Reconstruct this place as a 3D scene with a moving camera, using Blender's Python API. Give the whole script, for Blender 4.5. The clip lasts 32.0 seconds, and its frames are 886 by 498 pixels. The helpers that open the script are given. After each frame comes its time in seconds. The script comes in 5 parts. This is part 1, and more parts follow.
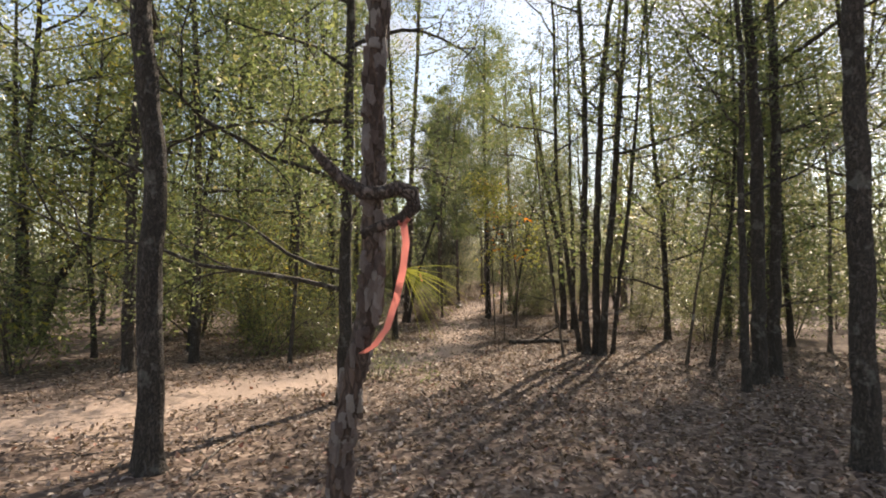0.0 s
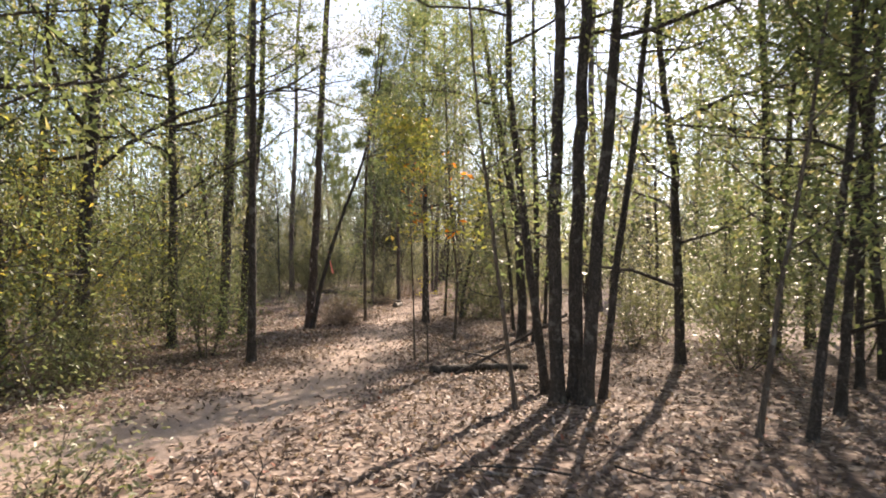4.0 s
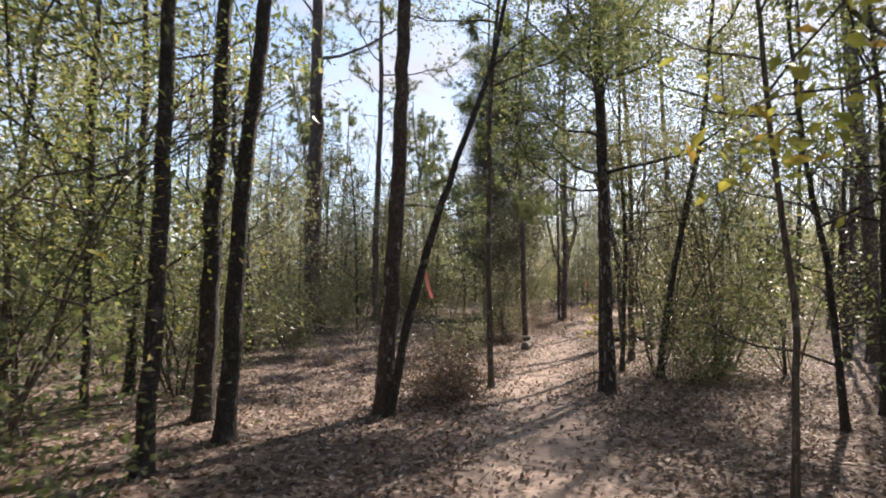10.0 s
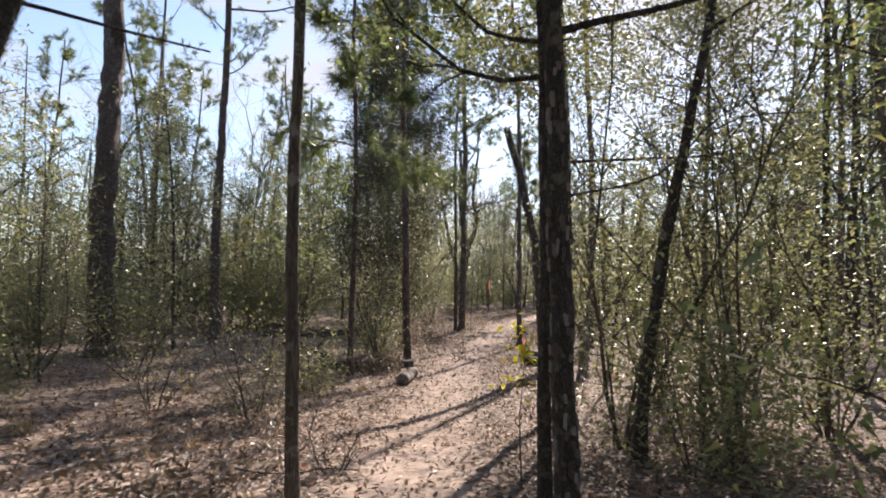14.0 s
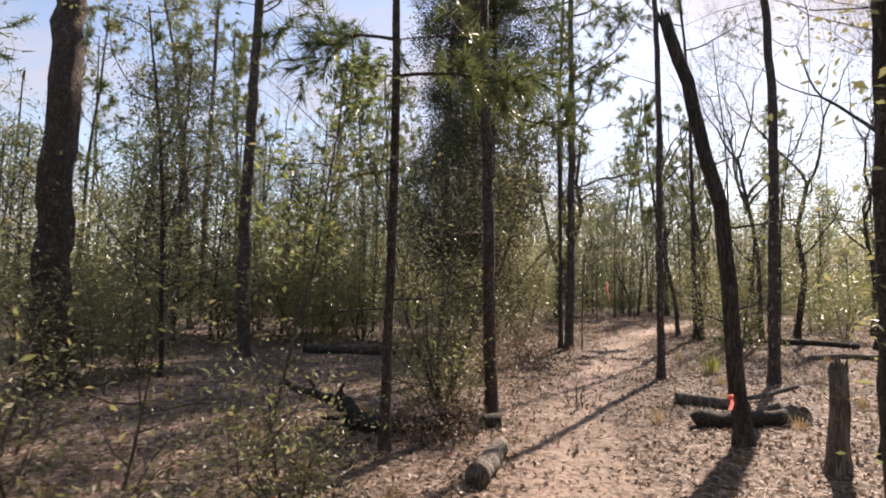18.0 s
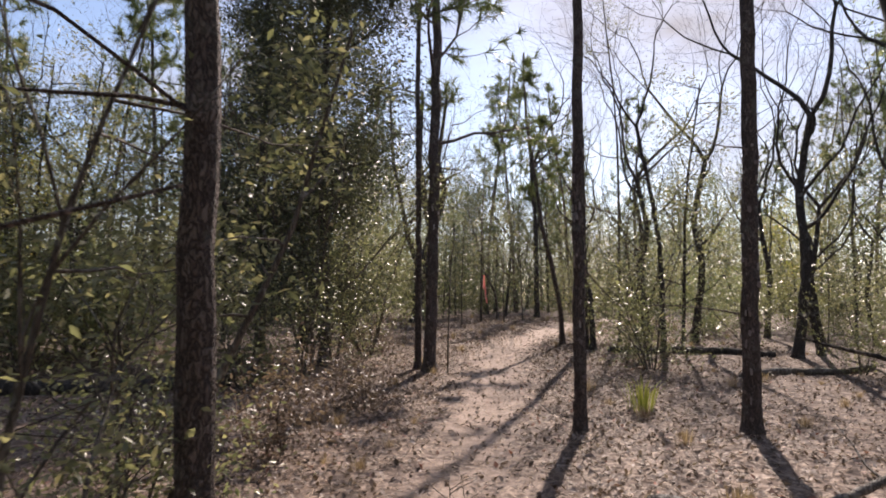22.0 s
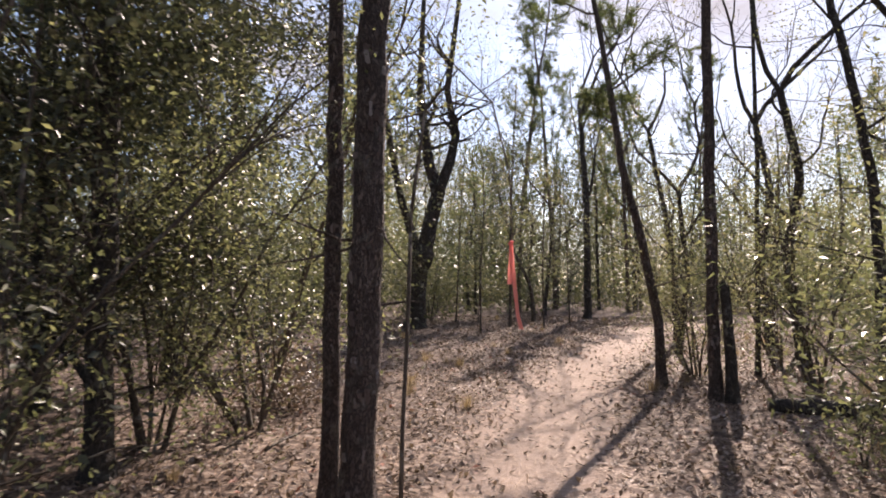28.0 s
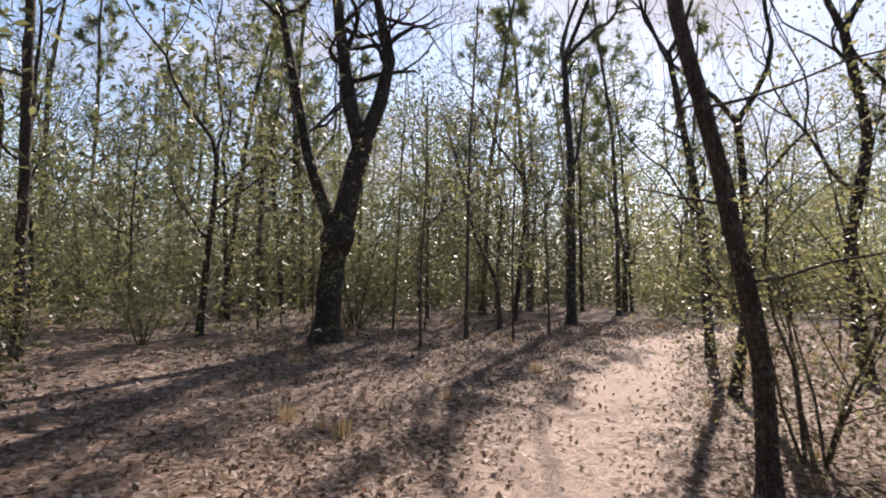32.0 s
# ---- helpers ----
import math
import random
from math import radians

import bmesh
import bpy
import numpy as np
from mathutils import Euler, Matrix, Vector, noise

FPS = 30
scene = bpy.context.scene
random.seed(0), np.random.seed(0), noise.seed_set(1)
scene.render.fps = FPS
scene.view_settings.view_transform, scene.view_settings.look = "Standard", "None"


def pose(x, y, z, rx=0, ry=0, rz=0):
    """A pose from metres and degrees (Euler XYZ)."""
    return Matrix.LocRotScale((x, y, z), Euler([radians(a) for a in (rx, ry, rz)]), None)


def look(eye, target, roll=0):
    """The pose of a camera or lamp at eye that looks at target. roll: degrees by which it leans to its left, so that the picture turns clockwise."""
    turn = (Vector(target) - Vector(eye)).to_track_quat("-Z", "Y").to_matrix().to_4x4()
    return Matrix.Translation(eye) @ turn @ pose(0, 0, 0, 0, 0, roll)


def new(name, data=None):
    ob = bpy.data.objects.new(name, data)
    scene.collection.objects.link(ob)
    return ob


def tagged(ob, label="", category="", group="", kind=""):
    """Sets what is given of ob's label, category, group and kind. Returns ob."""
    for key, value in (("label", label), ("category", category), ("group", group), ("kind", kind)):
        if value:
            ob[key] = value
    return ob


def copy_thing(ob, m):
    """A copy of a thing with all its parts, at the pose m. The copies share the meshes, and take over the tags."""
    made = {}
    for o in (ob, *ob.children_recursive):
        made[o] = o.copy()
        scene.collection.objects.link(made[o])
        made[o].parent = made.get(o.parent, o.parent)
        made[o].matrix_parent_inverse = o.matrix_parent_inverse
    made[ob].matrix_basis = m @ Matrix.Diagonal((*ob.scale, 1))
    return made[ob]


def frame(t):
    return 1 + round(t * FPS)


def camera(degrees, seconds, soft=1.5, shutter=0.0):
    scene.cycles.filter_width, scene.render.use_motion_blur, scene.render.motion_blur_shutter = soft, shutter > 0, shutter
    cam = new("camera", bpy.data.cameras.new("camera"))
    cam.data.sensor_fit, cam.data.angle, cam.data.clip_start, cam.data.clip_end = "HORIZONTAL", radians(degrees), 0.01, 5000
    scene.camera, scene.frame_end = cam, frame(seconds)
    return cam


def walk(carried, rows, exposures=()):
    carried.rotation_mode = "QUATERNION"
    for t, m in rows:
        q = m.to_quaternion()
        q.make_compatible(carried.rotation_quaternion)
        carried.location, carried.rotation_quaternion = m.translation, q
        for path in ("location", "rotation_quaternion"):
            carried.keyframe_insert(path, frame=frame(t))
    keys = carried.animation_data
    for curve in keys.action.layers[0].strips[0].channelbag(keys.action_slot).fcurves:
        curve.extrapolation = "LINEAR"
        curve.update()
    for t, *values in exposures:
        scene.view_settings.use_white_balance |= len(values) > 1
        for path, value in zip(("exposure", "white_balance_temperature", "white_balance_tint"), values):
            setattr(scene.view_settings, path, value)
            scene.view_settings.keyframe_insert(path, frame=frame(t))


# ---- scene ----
# ---- camera and walk ----
cam = camera(69.4, 32.0, soft=1.8, shutter=0.35)
METRES, EYE = 42.9, 1.5
EXPOSURES = [(0.0, 1.2, 8000, 16), (2.0, 1.46, 8300, 16), (5.0, 1.72, 7450, 21), (7.0, 1.54, 7350, 20), (9.0, 1.32, 7450, 21), (11.0, 1.24, 6900, 17), (13.0, 1.26, 6900, 17), (17.0, 1.32, 7800, 23), (19.0, 0.78, 7400, 21), (22.0, 0.84, 7100, 21), (24.0, 0.56, 7000, 20), (25.0, 0.6, 7050, 21), (29.0, 1.12, 7300, 24), (32.0, 0.96, 7100, 21)]
ROWS = [
    (0.0, 0.0, 0.0, 0.0, -0.06, 2.5, 0.04),
    (0.5, 0.0043, 0.0146, -0.001, 1.24, 2.4, -0.39),
    (1.0, 0.0098, 0.0304, -0.0023, 0.85, 2.26, -0.45),
    (1.5, 0.0133, 0.0468, -0.0023, -0.78, 2.2, -0.44),
    (2.0, 0.0187, 0.0632, -0.0024, -3.03, 2.4, -0.45),
    (2.5, 0.0218, 0.0792, -0.0022, -4.79, 2.21, -0.32),
    (4.5, 0.0288, 0.1477, -0.0038, -1.21, 2.16, -0.66),
    (5.0, 0.0298, 0.1634, -0.0033, 1.64, 1.64, -0.3),
    (5.5, 0.0285, 0.1798, -0.0027, 2.74, 1.98, -0.45),
    (6.0, 0.0273, 0.1961, -0.0032, 4.74, 1.92, -0.54),
    (6.5, 0.0232, 0.2121, -0.0031, 6.26, 2.09, -0.75),
    (7.0, 0.02, 0.2287, -0.0036, 8.62, 1.7, -0.67),
    (7.5, 0.0153, 0.2451, -0.0029, 9.44, 1.91, -0.79),
    (8.0, 0.0128, 0.2612, -0.003, 9.59, 2.07, -0.81),
    (8.5, 0.0086, 0.2772, -0.0026, 9.55, 2.96, -0.81),
    (9.0, 0.0071, 0.2941, -0.0027, 8.88, 3.6, -0.74),
    (9.5, 0.0045, 0.3104, -0.0031, 6.65, 3.65, -0.57),
    (10.0, 0.0037, 0.3271, -0.003, 5.25, 4.09, -0.51),
    (10.5, 0.002, 0.343, -0.0025, 3.58, 3.99, -0.43),
    (11.0, 0.0035, 0.3585, -0.0028, 2.18, 4.28, -0.5),
    (11.5, 0.0045, 0.3748, -0.002, -0.15, 4.08, -0.37),
    (12.0, 0.0066, 0.3906, -0.0024, -1.22, 4.47, -0.64),
    (12.5, 0.008, 0.4074, -0.0019, -1.89, 4.42, -0.71),
    (13.0, 0.0111, 0.4235, -0.0024, -2.54, 4.6, -0.63),
    (13.5, 0.0131, 0.4401, -0.0019, -3.78, 4.44, -0.62),
    (15.5, 0.0235, 0.5006, -0.0013, -2.39, 4.45, -0.44),
    (16.0, 0.0237, 0.5157, -0.0009, 0.74, 4.18, -0.68),
    (16.5, 0.0221, 0.5311, -0.0001, 3.81, 4.15, -0.88),
    (17.0, 0.0208, 0.5456, 0.0001, 4.74, 4.31, -0.89),
    (17.5, 0.0199, 0.5616, 0.0002, 4.73, 4.58, -1.0),
    (18.0, 0.0197, 0.5769, 0.0004, 4.57, 4.58, -1.0),
    (18.5, 0.0198, 0.5922, 0.0002, 2.65, 4.49, -0.78),
    (19.0, 0.0192, 0.6069, -0.0004, 0.46, 4.71, -0.69),
    (19.5, 0.0187, 0.6233, -0.0017, -0.62, 4.73, -0.71),
    (20.0, 0.0211, 0.6398, -0.001, -2.46, 4.68, -0.92),
    (20.5, 0.023, 0.6538, 0.0007, -3.99, 4.48, -0.85),
    (21.0, 0.0262, 0.6688, 0.001, -5.35, 4.68, -0.68),
    (21.5, 0.0294, 0.6839, 0.0014, -6.82, 4.55, -0.55),
    (22.0, 0.0324, 0.6975, 0.0014, -7.93, 4.74, -0.51),
    (22.5, 0.0352, 0.7121, 0.0009, -8.32, 4.8, -0.74),
    (23.0, 0.0388, 0.7275, 0.0007, -8.34, 4.92, -0.8),
    (23.5, 0.043, 0.7429, 0.0016, -8.65, 4.94, -1.04),
    (24.0, 0.0473, 0.7576, 0.0024, -8.92, 4.91, -1.03),
    (24.5, 0.0523, 0.7733, 0.0028, -9.06, 4.62, -0.98),
    (25.0, 0.0549, 0.7885, 0.003, -8.96, 4.25, -0.87),
    (25.5, 0.0578, 0.8046, 0.0029, -6.9, 4.18, -0.95),
    (27.5, 0.0657, 0.8565, 0.0058, -4.58, 3.77, -0.92),
    (28.0, 0.0682, 0.8698, 0.0059, -5.17, 3.7, -0.73),
    (28.5, 0.0735, 0.8837, 0.0044, -5.84, 3.79, -0.93),
    (29.0, 0.0789, 0.8989, 0.0042, -6.97, 3.83, -0.75),
    (29.5, 0.0837, 0.913, 0.0058, -7.66, 3.74, -0.94),
    (30.0, 0.0869, 0.9255, 0.0069, -8.48, 3.81, -0.7),
    (30.5, 0.0916, 0.9384, 0.0061, -8.75, 3.71, -0.99),
    (31.0, 0.0944, 0.9521, 0.0054, -8.71, 3.66, -1.03),
    (31.5, 0.0967, 0.967, 0.0055, -8.01, 3.52, -1.03),
    (32.0, 0.0977, 0.9815, 0.0066, -7.52, 3.35, -1.09),
]
walk(cam, [(t, pose(METRES * x, METRES * y, EYE + METRES * z, 90 + pitch, roll, yaw)) for t, x, y, z, yaw, pitch, roll in ROWS], EXPOSURES)

# ---- world and sun ----
SUN_TURN, SUN_HEIGHT = 26.0, 38.0   # degrees to the right of the walk, degrees above the horizon
world = bpy.data.worlds.new("sky")
scene.world = world
world.use_nodes = True
wn, wl = world.node_tree.nodes, world.node_tree.links
wn.clear()
sky = wn.new("ShaderNodeTexSky")
sky.sky_type, sky.sun_disc = "NISHITA", False
sky.sun_elevation, sky.sun_rotation = radians(SUN_HEIGHT), radians(SUN_TURN)
sky.air_density, sky.dust_density, sky.ozone_density = 1.0, 0.3, 1.6
coord = wn.new("ShaderNodeTexCoord")
cloud_map = wn.new("ShaderNodeMapping")
cloud_map.inputs["Scale"].default_value = (1.0, 1.0, 2.6)
cloud = wn.new("ShaderNodeTexNoise")
cloud.inputs["Scale"].default_value, cloud.inputs["Detail"].default_value, cloud.inputs["Roughness"].default_value = 3.2, 7, 0.6
cloud_ramp = wn.new("ShaderNodeValToRGB")
cloud_ramp.color_ramp.elements[0].position, cloud_ramp.color_ramp.elements[1].position = 0.46, 0.70
sky_mix = wn.new("ShaderNodeMixRGB")
sky_mix.inputs["Color2"].default_value = (3.35, 3.55, 4.05, 1)
back = wn.new("ShaderNodeBackground")
back.inputs["Strength"].default_value = 0.102
out = wn.new("ShaderNodeOutputWorld")
wl.new(coord.outputs["Generated"], cloud_map.inputs["Vector"])
wl.new(cloud_map.outputs["Vector"], cloud.inputs["Vector"])
wl.new(cloud.outputs["Fac"], cloud_ramp.inputs["Fac"])
wl.new(cloud_ramp.outputs["Color"], sky_mix.inputs["Fac"])
wl.new(sky.outputs["Color"], sky_mix.inputs["Color1"])
wl.new(sky_mix.outputs["Color"], back.inputs["Color"])
wl.new(back.outputs["Background"], out.inputs["Surface"])

sun_data = bpy.data.lights.new("sun", "SUN")
sun_data.energy, sun_data.angle, sun_data.color = 4.5, radians(0.6), (1.0, 0.94, 0.85)
sun = new("sun", sun_data)
a, e = radians(SUN_TURN), radians(SUN_HEIGHT)
toward = Vector((math.sin(a) * math.cos(e), math.cos(a) * math.cos(e), math.sin(e)))
sun.matrix_world = look(toward * 60, (0, 0, 0))


# ---- materials ----
def material(name):
    m = bpy.data.materials.new(name)
    m.use_nodes = True
    nodes, links = m.node_tree.nodes, m.node_tree.links
    return m, nodes, links, nodes["Principled BSDF"]


def node(nodes, kind, **inputs):
    n = nodes.new(kind)
    for key, value in inputs.items():
        n.inputs[key.replace("_", " ")].default_value = value
    return n


def ramp(nodes, stops):
    r = nodes.new("ShaderNodeValToRGB")
    els = r.color_ramp.elements
    while len(els) < len(stops):
        els.new(0.5)
    for el, (pos, col) in zip(els, stops):
        el.position, el.color = pos, (*col, 1)
    return r


def bark(name, dark, mid, light, plate=9.0, depth=0.5, stretch=0.22, lichen=0.5):
    """Plated bark: long plates of differing tone between dark furrows, fine scales, lichen-grey patches."""
    m, n, l, p = material(name)
    tc = n.new("ShaderNodeTexCoord")
    mp = node(n, "ShaderNodeMapping", Scale=(1, 1, stretch))
    warp = node(n, "ShaderNodeTexNoise", Scale=14.0, Detail=4.0)
    add = n.new("ShaderNodeMixRGB")
    add.blend_type, add.inputs["Fac"].default_value = "ADD", 0.24
    edge = node(n, "ShaderNodeTexVoronoi", Scale=plate)
    edge.feature = "DISTANCE_TO_EDGE"
    cell = node(n, "ShaderNodeTexVoronoi", Scale=plate)
    sep = n.new("ShaderNodeSeparateColor")
    furrow = ramp(n, [(0.0, (0.1, 0.1, 0.1)), (0.2, (1, 1, 1))])
    big = node(n, "ShaderNodeTexNoise", Scale=2.3, Detail=4.0)
    fine = node(n, "ShaderNodeTexNoise", Scale=70.0, Detail=6.0, Roughness=0.7)
    tone = ramp(n, [(0.22, dark), (0.5, mid), (0.78, light)])
    mixed, mixed2, col, hmix = (n.new("ShaderNodeMixRGB") for _ in range(4))
    mixed.inputs["Fac"].default_value, mixed2.inputs["Fac"].default_value, hmix.inputs["Fac"].default_value = 0.45, 0.45, 0.35
    col.inputs["Color1"].default_value = (*[c * 0.6 for c in dark], 1)
    bump = node(n, "ShaderNodeBump", Strength=depth, Distance=0.03)
    l.new(tc.outputs["Object"], mp.inputs["Vector"])
    l.new(mp.outputs["Vector"], warp.inputs["Vector"])
    l.new(mp.outputs["Vector"], add.inputs["Color1"])
    l.new(warp.outputs["Color"], add.inputs["Color2"])
    for v in (edge, cell):
        l.new(add.outputs["Color"], v.inputs["Vector"])
    l.new(edge.outputs["Distance"], furrow.inputs["Fac"])
    l.new(cell.outputs["Color"], sep.inputs["Color"])
    l.new(tc.outputs["Object"], big.inputs["Vector"])
    l.new(mp.outputs["Vector"], fine.inputs["Vector"])
    l.new(big.outputs["Fac"], mixed.inputs["Color1"])
    l.new(sep.outputs["Red"], mixed.inputs["Color2"])
    l.new(mixed.outputs["Color"], mixed2.inputs["Color1"])
    l.new(fine.outputs["Fac"], mixed2.inputs["Color2"])
    l.new(mixed2.outputs["Color"], tone.inputs["Fac"])
    l.new(furrow.outputs["Color"], col.inputs["Fac"])
    l.new(tone.outputs["Color"], col.inputs["Color2"])
    spot = node(n, "ShaderNodeTexNoise", Scale=7.0, Detail=6.0, Roughness=0.6)
    spot_ramp = ramp(n, [(0.56, (0, 0, 0)), (0.63, (lichen, lichen, lichen))])
    pale = n.new("ShaderNodeMixRGB")
    pale.inputs["Color2"].default_value = (0.33, 0.335, 0.31, 1)
    l.new(tc.outputs["Object"], spot.inputs["Vector"])
    l.new(spot.outputs["Fac"], spot_ramp.inputs["Fac"])
    l.new(spot_ramp.outputs["Color"], pale.inputs["Fac"])
    l.new(col.outputs["Color"], pale.inputs["Color1"])
    l.new(pale.outputs["Color"], p.inputs["Base Color"])
    l.new(furrow.outputs["Color"], hmix.inputs["Color1"])
    l.new(fine.outputs["Fac"], hmix.inputs["Color2"])
    l.new(hmix.outputs["Color"], bump.inputs["Height"])
    l.new(bump.outputs["Normal"], p.inputs["Normal"])
    p.inputs["Roughness"].default_value = 0.9
    return m


def foliage(name, stops, through_light=0.4, rough=0.45):
    """Thin leaves: each leaf has its own tone, and part of the light passes through it."""
    m, n, l, p = material(name)
    geo = n.new("ShaderNodeNewGeometry")
    tone = ramp(n, stops)
    l.new(geo.outputs["Random Per Island"], tone.inputs["Fac"])
    l.new(tone.outputs["Color"], p.inputs["Base Color"])
    p.inputs["Roughness"].default_value = rough
    bright = n.new("ShaderNodeMixRGB")
    bright.blend_type, bright.inputs["Fac"].default_value = "MULTIPLY", 1.0
    bright.inputs["Color2"].default_value = (1.75, 1.75, 1.3, 1)
    l.new(tone.outputs["Color"], bright.inputs["Color1"])
    tr = n.new("ShaderNodeBsdfTranslucent")
    l.new(bright.outputs["Color"], tr.inputs["Color"])
    mix = n.new("ShaderNodeMixShader")
    mix.inputs["Fac"].default_value = through_light
    l.new(p.outputs["BSDF"], mix.inputs[1])
    l.new(tr.outputs["BSDF"], mix.inputs[2])
    l.new(mix.outputs["Shader"], n["Material Output"].inputs["Surface"])
    return m


BARK_PINE = bark("pine_bark", (0.075, 0.056, 0.05), (0.16, 0.122, 0.108), (0.30, 0.25, 0.225), plate=30.0, depth=1.0, stretch=0.4, lichen=0.2)
BARK_OAK = bark("oak_bark", (0.045, 0.039, 0.034), (0.088, 0.075, 0.066), (0.17, 0.15, 0.135), plate=34.0, depth=0.9, stretch=0.35, lichen=0.35)
BARK_THIN = bark("sapling_bark", (0.07, 0.056, 0.045), (0.13, 0.105, 0.085), (0.23, 0.20, 0.17), plate=30.0, depth=0.3, stretch=0.12)
BARK_INNER = bark("reddish_inner_bark", (0.085, 0.055, 0.045), (0.155, 0.108, 0.09), (0.25, 0.19, 0.165), plate=26.0, depth=0.8, stretch=0.35, lichen=0.1)
DEAD = bark("dead_wood", (0.10, 0.085, 0.07), (0.2, 0.175, 0.15), (0.34, 0.31, 0.28), plate=16.0, depth=0.6, stretch=0.1)
CHAR = bark("charred_wood", (0.035, 0.03, 0.027), (0.078, 0.067, 0.06), (0.16, 0.14, 0.125), plate=18.0, depth=0.7, stretch=0.2, lichen=0.1)
LEAF_GREEN = foliage("green_leaves", [(0.0, (0.075, 0.105, 0.052)), (0.5, (0.13, 0.165, 0.08)), (0.88, (0.19, 0.215, 0.105)), (1.0, (0.27, 0.23, 0.12))], 0.47)
LEAF_BRIGHT = foliage("yellow_green_leaves", [(0.0, (0.15, 0.17, 0.05)), (0.5, (0.24, 0.25, 0.07)), (0.88, (0.34, 0.31, 0.08)), (1.0, (0.40, 0.24, 0.07))], 0.5)
LEAF_DARK = foliage("dark_evergreen_leaves", [(0.0, (0.035, 0.043, 0.03)), (0.6, (0.065, 0.076, 0.05)), (1.0, (0.12, 0.125, 0.08))], 0.18)
# green leaves of the far woods, with shade put into the colour
LEAF_FAR = foliage("shaded_green_leaves", [(0.0, (0.062, 0.074, 0.046)), (0.6, (0.105, 0.118, 0.074)), (1.0, (0.165, 0.165, 0.1))], 0.42)
LEAF_WAX = foliage("waxy_leaves", [(0.0, (0.11, 0.125, 0.07)), (0.6, (0.18, 0.195, 0.11)), (1.0, (0.28, 0.27, 0.16))], 0.42, 0.33)
LEAF_OLIVE = foliage("olive_leaves", [(0.0, (0.11, 0.122, 0.072)), (0.6, (0.18, 0.187, 0.108)), (1.0, (0.28, 0.255, 0.155))], 0.42)
# olive leaves darkened for the canopy shade that dims the undergrowth
LEAF_OLIVE_SHADED = foliage("shaded_olive_leaves", [(0.0, (0.10, 0.112, 0.072)), (0.6, (0.165, 0.175, 0.11)), (1.0, (0.25, 0.235, 0.155))], 0.36)
LEAF_RUST = foliage("rust_leaves", [(0.0, (0.08, 0.056, 0.044)), (0.6, (0.145, 0.104, 0.083)), (1.0, (0.25, 0.19, 0.15))], 0.25)
LEAF_YELLOW = foliage("yellow_leaves", [(0.0, (0.38, 0.36, 0.04)), (1.0, (0.55, 0.46, 0.05))], 0.5)
LEAF_FALL = foliage("orange_leaves", [(0.0, (0.55, 0.14, 0.02)), (1.0, (0.6, 0.25, 0.03))], 0.5)
NEEDLES = foliage("pine_needles", [(0.0, (0.06, 0.085, 0.04)), (0.6, (0.11, 0.14, 0.06)), (1.0, (0.17, 0.185, 0.08))], 0.35, 0.35)
LITTER = foliage("fallen_leaves", [(0.0, (0.085, 0.06, 0.048)), (0.4, (0.18, 0.13, 0.107)), (0.75, (0.30, 0.235, 0.195)), (0.94, (0.46, 0.39, 0.355)), (1.0, (0.3, 0.11, 0.07))], 0.12, 0.7)
STRAW = foliage("pine_straw", [(0.0, (0.2, 0.12, 0.08)), (0.6, (0.38, 0.25, 0.17)), (1.0, (0.52, 0.40, 0.29))], 0.1, 0.6)
DRY_GRASS = foliage("dry_grass_blades", [(0.0, (0.16, 0.11, 0.075)), (0.6, (0.27, 0.2, 0.135)), (1.0, (0.4, 0.32, 0.23))], 0.3, 0.6)
GREEN_GRASS = foliage("green_grass_blades", [(0.0, (0.2, 0.24, 0.05)), (1.0, (0.38, 0.38, 0.1))], 0.35, 0.5)
TAPE, n, l, p = material("flagging_tape")
p.inputs["Base Color"].default_value, p.inputs["Roughness"].default_value = (0.9, 0.30, 0.26, 1), 0.4
tr, mx = n.new("ShaderNodeBsdfTranslucent"), n.new("ShaderNodeMixShader")
tr.inputs["Color"].default_value, mx.inputs["Fac"].default_value = (0.95, 0.30, 0.25, 1), 0.45
l.new(p.outputs["BSDF"], mx.inputs[1])
l.new(tr.outputs["BSDF"], mx.inputs[2])
l.new(mx.outputs["Shader"], n["Material Output"].inputs["Surface"])


